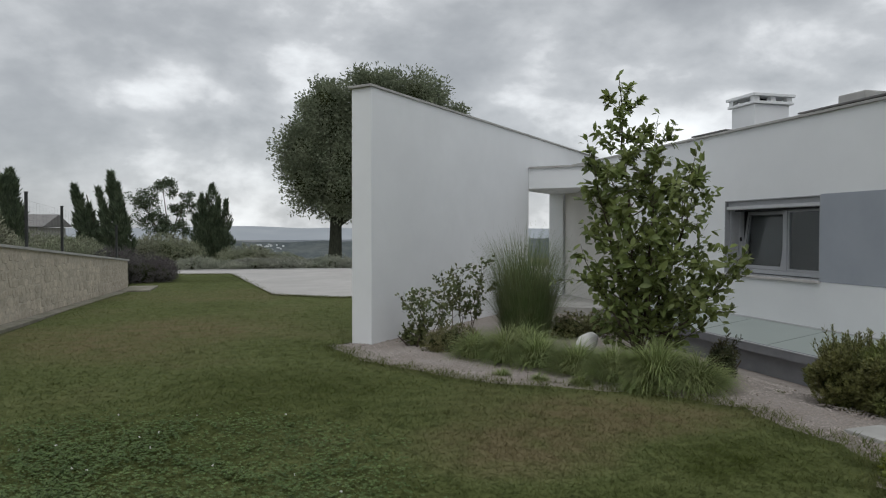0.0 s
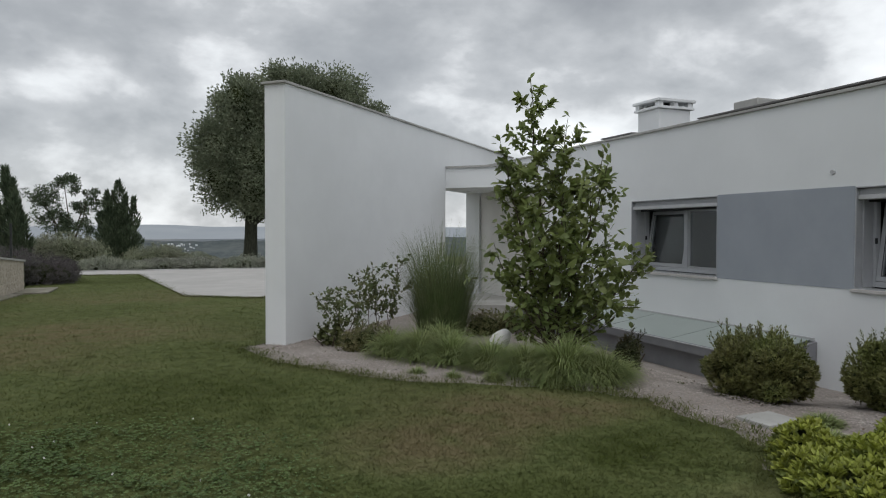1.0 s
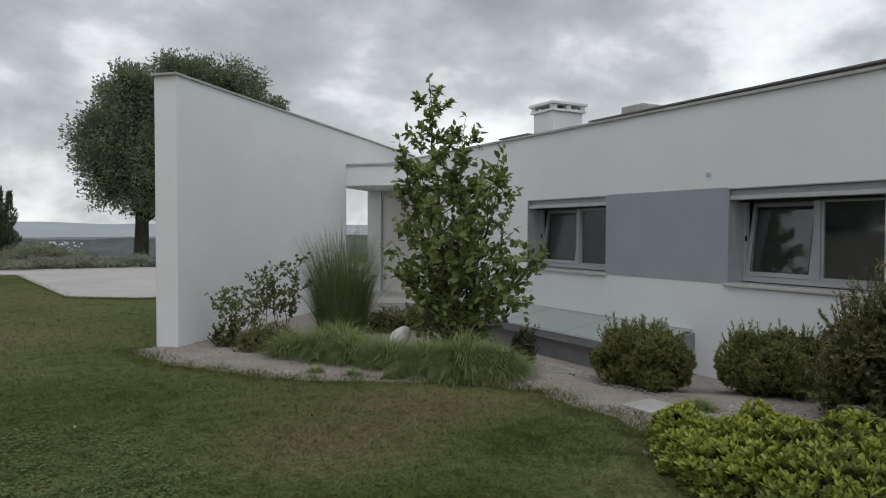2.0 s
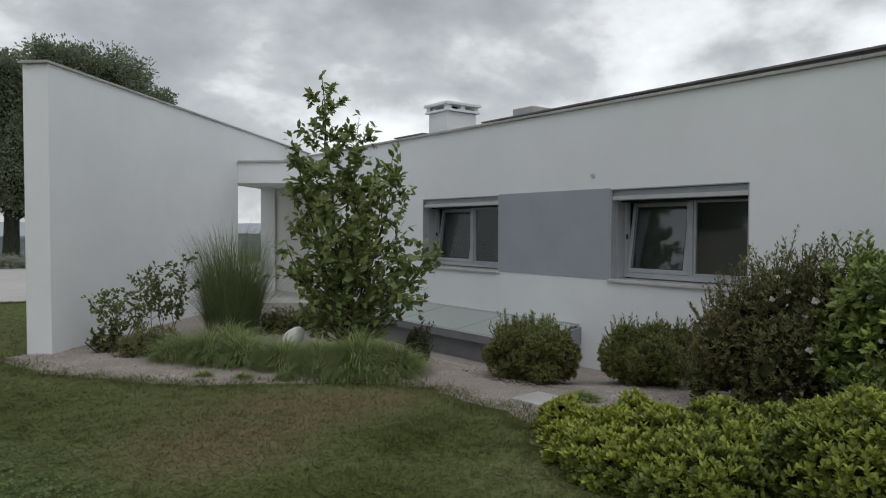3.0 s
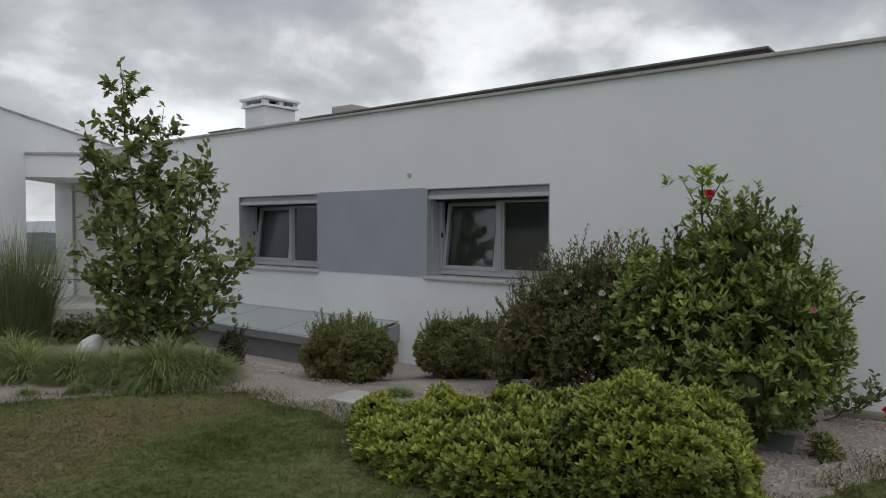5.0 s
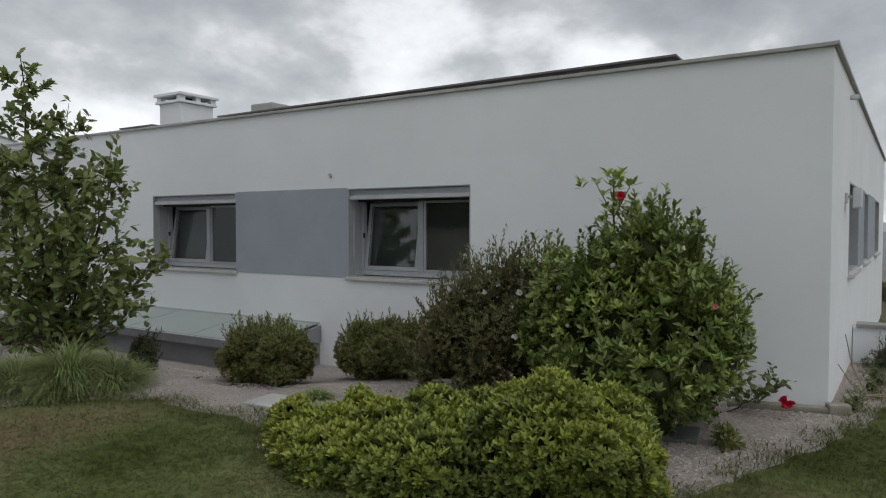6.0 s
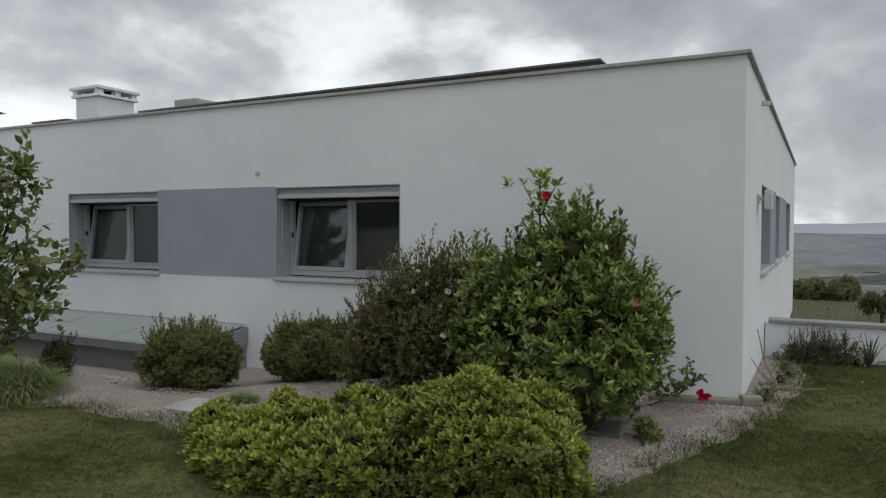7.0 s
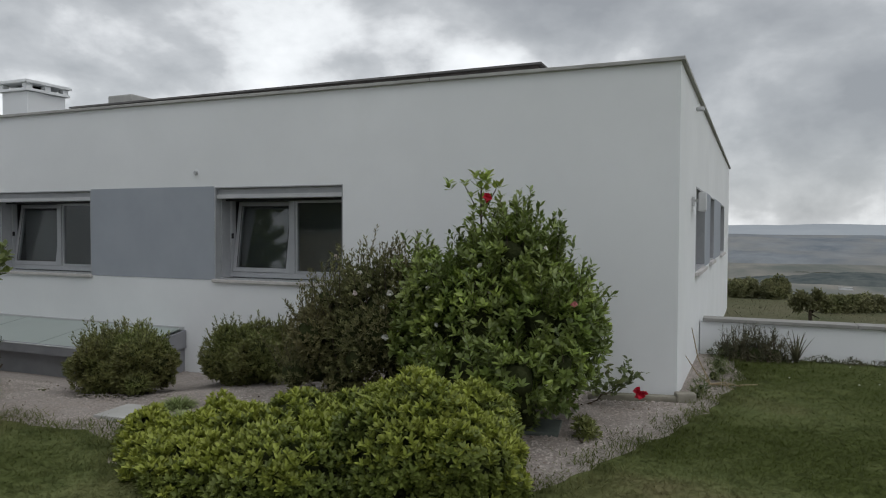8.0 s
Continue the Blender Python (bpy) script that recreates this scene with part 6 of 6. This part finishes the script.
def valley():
    """Farmland filling the valley floor, its haze put into the colour."""
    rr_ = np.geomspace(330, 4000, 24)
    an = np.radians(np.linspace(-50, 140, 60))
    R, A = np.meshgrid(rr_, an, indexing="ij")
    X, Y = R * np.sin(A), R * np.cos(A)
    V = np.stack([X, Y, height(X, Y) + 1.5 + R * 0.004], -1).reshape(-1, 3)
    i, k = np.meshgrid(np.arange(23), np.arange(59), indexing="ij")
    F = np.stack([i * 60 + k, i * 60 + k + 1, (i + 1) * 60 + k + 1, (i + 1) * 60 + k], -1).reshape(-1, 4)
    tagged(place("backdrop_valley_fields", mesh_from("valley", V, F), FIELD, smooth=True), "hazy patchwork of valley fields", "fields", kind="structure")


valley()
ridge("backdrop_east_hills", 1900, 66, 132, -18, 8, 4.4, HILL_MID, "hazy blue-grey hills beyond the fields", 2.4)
# the woods' bluish tint is haze put into the colour
WOODS = material("haze_tinted_dark_woods", (0.070, 0.085, 0.086), (0.115, 0.128, 0.124), 0.06, (0.14, 0.148, 0.138), 0.015, 0.5, 1.0, 0, 60, 0.0)
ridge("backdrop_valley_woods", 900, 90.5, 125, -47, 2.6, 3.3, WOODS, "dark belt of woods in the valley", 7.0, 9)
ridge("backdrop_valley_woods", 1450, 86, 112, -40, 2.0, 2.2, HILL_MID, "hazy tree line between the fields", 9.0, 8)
farm_x, farm_y = 760 * math.sin(radians(97.9)), 760 * math.cos(radians(97.9))
farm = thing("farm_building", pose(farm_x, farm_y, -57), "white farm building far down in the valley", "building")
part("wall", box(farm_x - 4, farm_x + 4, farm_y - 5.5, farm_y + 5.5, -60, -54.2), PLASTER, farm, "", Matrix())
part("roof", box(farm_x - 4.4, farm_x + 4.4, farm_y - 5.9, farm_y + 5.9, -54.19, -53.6), COPING, farm, "", Matrix())

# white village on the hillside
vill = random.Random(5)
for k in range(40):
    an = radians(vill.triangular(-1.2, 1.8, 0.3))
    d = vill.uniform(1366, 1462)
    x, y = d * math.sin(an), d * math.cos(an)
    z = -41 + (d - 1366) * 0.19
    s = vill.uniform(0.8, 1.9)
    vh = thing("village_house", pose(x, y, z), "tiny white house of the far village", "house", "village houses")
    part("wall", box(x - s, x + s, y - 3, y + 3, z - 4, z + vill.uniform(1.0, 2.2)), PLASTER, vh, "", Matrix())


# ---- lawn blades, clover, gravel chips ----
def scatter(poly, n, dens):
    """n random places inside an outline, thinned with distance from the garden's open middle."""
    xs, ys = np.array([p[0] for p in poly]), np.array([p[1] for p in poly])
    out = []
    while sum(len(o) for o in out) < n:
        x = rng.uniform(xs.min(), xs.max(), n * 2)
        y = rng.uniform(ys.min(), ys.max(), n * 2)
        keep = inside(poly, x, y)
        keep &= rng.random(n * 2) < dens(x, y)
        out.append(np.stack([x[keep], y[keep]], 1))
    return np.concatenate(out)[:n]


noise_at = lambda x, y: np.sin(x * 2.1 + 1.3 * np.sin(y * 1.7)) * np.cos(y * 1.9 + 0.8 * np.sin(x * 2.6))
near_d = lambda x, y: np.clip((6.0 / np.maximum(np.hypot(x - 0.5, y + 0.3), 3.2)) ** 1.7, 0, 1)
q = scatter(LAWN_POLY, 430000, near_d)
d = np.hypot(q[:, 0] - 0.5, q[:, 1] + 0.3)
n = len(q)
k = 1 + 0.09 * np.maximum(d - 4, 0)
base = np.stack([q[:, 0], q[:, 1], np.full(n, 0.038)], 1)
# each blade is one leaning sliver
az, lean_b, ln_b = rng.random(n) * 6.28, 0.95 + rng.random(n) * 0.55, rng.uniform(0.025, 0.055, n)
wd_b = rng.uniform(0.005, 0.009, n) * k * 0.5
side_b = np.stack([-np.sin(az), np.cos(az), 0 * az], 1) * wd_b[:, None]
tip_b = base + np.stack([np.cos(az) * np.sin(lean_b), np.sin(az) * np.sin(lean_b), np.cos(lean_b)], 1) * ln_b[:, None]
ob = place("lawn_grass", mesh_from("lawn_grass", np.stack([base - side_b, base + side_b, tip_b], 1).reshape(-1, 3), np.arange(n * 3).reshape(-1, 3)), BLADES)
tagged(ob, "short mown grass blades, partly yellowed", "grass", kind="stuff")

q = scatter(LAWN_POLY, 13000, lambda x, y: np.clip(1.1 - np.hypot((x + 0.9) / 2.2, (y - 4.3) / 1.9), 0, 1) * (0.35 + 0.65 * (noise_at(x * 1.6, y * 1.6) > -0.1)))
n = len(q)
P = np.stack([q[:, 0], q[:, 1], 0.045 + 0.05 * rng.random(n)], 1)
bits_p = np.repeat(P, 3, 0)
an = np.repeat(rng.random(n) * 6.28, 3) + np.tile(np.arange(3) * 2.09, n)
ax = np.stack([np.cos(an), np.sin(an), np.full(3 * n, 0.25)], 1)
ob = place("clover", leaf_mesh("clover", bits_p, ax, np.repeat([[0, 0, 1.0]], 3 * n, 0) + rng.normal(size=(3 * n, 3)) * 0.35, 0.017, 0.017, False), CLOVER)
tagged(ob, "patches of low clover in the lawn", "clover", kind="stuff")
q = np.concatenate([q[rng.permutation(n)[:30]], np.stack([rng.uniform(6.2, 9.5, 16), rng.uniform(-2.6, -1.1, 16)], 1)])
n = len(q)
P = np.stack([q[:, 0], q[:, 1], np.full(n, 0.10)], 1)
m6 = 7
dirs = unit(rng.normal(size=(n * m6, 3)))
ob = place("clover_flowers", leaf_mesh("clover_flowers", np.repeat(P, m6, 0), dirs, rng.normal(size=(n * m6, 3)), 0.011, 0.010, False), WHITEFLOWER)
tagged(ob, "white clover heads dotted over the lawn", "clover flowers", kind="stuff")

# coarser tufts standing in the lawn
q = scatter(LAWN_POLY, 330, lambda x, y: near_d(x, y) * (noise_at(x, y) > 0.1))
m7 = 26
n = len(q) * m7
b2 = np.repeat(q, m7, 0) + rng.normal(size=(n, 2)) * 0.035
ob = place("lawn_tufts", ribbons("lawn_tufts", np.stack([b2[:, 0], b2[:, 1], np.full(n, 0.03)], 1), rng.random(n) * 6.28, rng.uniform(0.035, 0.07, n), 0.4 + rng.random(n) * 0.9, rng.uniform(0.003, 0.006, n), 2, 0.9), BLADES)
tagged(ob, "coarse darker tufts standing in the lawn", "grass", kind="stuff")

# longer ragged grass along the gravel's edge
k = rng.integers(0, len(GRAVEL_EDGE) - 1, 15000)
f = rng.random((15000, 1))
ed = np.array(GRAVEL_EDGE)
q = ed[k] * (1 - f) + ed[k + 1] * f + rng.normal(size=(15000, 2)) * 0.13
q = q[rng.random(len(q)) < 0.35 + 0.65 * (np.sin(q[:, 0] * 9) * np.cos(q[:, 1] * 7) > -0.2)]
n = len(q)
ob = place("edge_grass", ribbons("edge_grass", np.stack([q[:, 0], q[:, 1], np.full(n, 0.046)], 1), rng.random(n) * 6.28, rng.uniform(0.03, 0.08, n), 0.5 + rng.random(n) * 0.95, rng.uniform(0.004, 0.007, n), 3, 0.9), BLADES)
tagged(ob, "longer ragged grass where the lawn meets gravel", "grass", kind="stuff")

TE = np.array([(-3.6, 27.45), (-0.75, 27.18), (0.62, 17.78), (2.0, 16.72), (3.6, 16.45)])
k = rng.integers(0, 4, 5200)
f = rng.random((5200, 1))
q = TE[k] * (1 - f) + TE[k + 1] * f + rng.normal(size=(5200, 2)) * 0.07
n = len(q)
ob = place("edge_grass", ribbons("edge_grass", np.stack([q[:, 0], q[:, 1], np.full(n, 0.04)], 1), rng.random(n) * 6.28, rng.uniform(0.03, 0.09, n), 0.6 + rng.random(n) * 0.9, rng.uniform(0.006, 0.012, n), 3, 0.9), BLADES)
tagged(ob, "uncut grass along the terrace edge", "grass", kind="stuff")

near_g = lambda x, y: np.clip((5.5 / np.maximum(np.hypot(x - 0.5, y + 0.3), 3.0)) ** 1.2, 0, 1)
q = scatter(GRAVEL_POLY, 62000, near_g)
n = len(q)
OCT_V = np.array([(1, 0, 0), (-1, 0, 0), (0, 1, 0), (0, -1, 0), (0, 0, 1), (0, 0, -1)], float)
OCT_F = np.array([(0, 2, 4), (2, 1, 4), (1, 3, 4), (3, 0, 4)])
size = rng.uniform(0.005, 0.013, (n, 1, 1)) * np.stack([rng.uniform(0.7, 1.3, n), rng.uniform(0.7, 1.3, n), rng.uniform(0.5, 0.9, n)], 1)[:, None]
th = rng.random(n) * 6.28
V = OCT_V[None] * size * (1 + 0.3 * rng.normal(size=(n, 6, 1)))
c_, s_ = np.cos(th)[:, None], np.sin(th)[:, None]
V = np.stack([V[..., 0] * c_ - V[..., 1] * s_, V[..., 0] * s_ + V[..., 1] * c_, V[..., 2]], -1)
V = V + np.stack([q[:, 0], q[:, 1], height(q[:, 0], q[:, 1]) + 0.034], 1)[:, None]
ob = place("gravel_chips", mesh_from("gravel_chips", V.reshape(-1, 3), (OCT_F[None] + (np.arange(n) * 6)[:, None, None]).reshape(-1, 3)), PEBBLE)
tagged(ob, "loose pale limestone chips covering the bed", "gravel", kind="stuff")

q = scatter(GRAVEL_POLY, 900, lambda x, y: near_g(x, y) * (0.25 + 0.75 * (noise_at(x * 1.3, y * 1.3) > 0.15)))
n = len(q)
lit_ax = np.stack([rng.normal(size=n), rng.normal(size=n), 0.25 * rng.normal(size=n)], 1)
LITTER = material("dead_brown_leaves", (0.075, 0.055, 0.036), (0.16, 0.115, 0.07), 9, None, 1, 0, 0.85, 0, 60, 0.2, 0, 0.4)
ob = place("leaf_litter", leaf_mesh("leaf_litter", np.stack([q[:, 0], q[:, 1], height(q[:, 0], q[:, 1]) + 0.046], 1), lit_ax, np.array([0, 0, 1.0]) + 0.5 * rng.normal(size=(n, 3)), rng.uniform(0.018, 0.045, n), rng.uniform(0.008, 0.02, n), False), LITTER)
tagged(ob, "dead brown leaves scattered over the gravel", "leaf litter", kind="stuff")

# ---- rubble stones of the garden wall, one by one ----
st = random.Random(9)
shapes = []
for k in range(10):
    bm = bmesh.new()
    sides = st.choice((5, 6, 6, 7))
    turn = st.random()
    ring_ = [((0.50 + st.uniform(-0.05, 0.05)) * math.cos(2 * math.pi * (i + turn) / sides), (0.50 + st.uniform(-0.05, 0.05)) * math.sin(2 * math.pi * (i + turn) / sides)) for i in range(sides)]
    back_ = [bm.verts.new((-0.5, y, z)) for y, z in ring_]
    edge_ = [bm.verts.new((0.30, y, z)) for y, z in ring_]
    face_ = [bm.verts.new((0.5 + st.uniform(-0.08, 0.08), y * 0.82, z * 0.82)) for y, z in ring_]
    for lo, hi in ((back_, edge_), (edge_, face_)):
        for i in range(sides):
            bm.faces.new((lo[i], lo[(i + 1) % sides], hi[(i + 1) % sides], hi[i]))
    bm.faces.new(face_)
    bmesh.ops.recalc_face_normals(bm, faces=bm.faces)
    me = bpy.data.meshes.new("stone")
    bm.to_mesh(me)
    bm.free()
    me.materials.append(RUBBLE)
    shapes.append(me)


def wall_stones():
    """Places of the rubble stones, course by course: along the wall, height, width, depth of course."""
    out = []
    for j in range(9):
        y = 9.2 + st.random() * 0.2
        while y < GW1 - 0.12:
            w = st.uniform(0.13, 0.34)
            hh = st.uniform(0.13, 0.20)
            z = 0.10 + 0.152 * j + st.uniform(-0.025, 0.025)
            if z + hh * 0.5 < wall_top(y + w / 2) - 0.005:
                out.append((y + w / 2, z, w, hh))
            y += w * 0.98
    return out


pieces = [(pose(wall_x(y) - 0.014 + st.uniform(-0.004, 0.004), y, z, st.uniform(-14, 14), 0, -4.3) @ Matrix.Diagonal((0.04, w * 1.08, hh * 1.12, 1)), y) for y, z, w, hh in wall_stones()]
pieces.sort(key=lambda p: abs(p[1] - 13.5))
for k, (m_, _) in enumerate(pieces[:300]):
    place("stone", shapes[k % 10], RUBBLE, gw, "", m_)
bm = bmesh.new()
for k, (m_, _) in enumerate(pieces[300:]):
    tmp = shapes[k % 10].copy()
    tmp.transform(m_)
    bm.from_mesh(tmp)
    bpy.data.meshes.remove(tmp)
link("stonework", bm, RUBBLE, gw)["kind"] = "stuff"
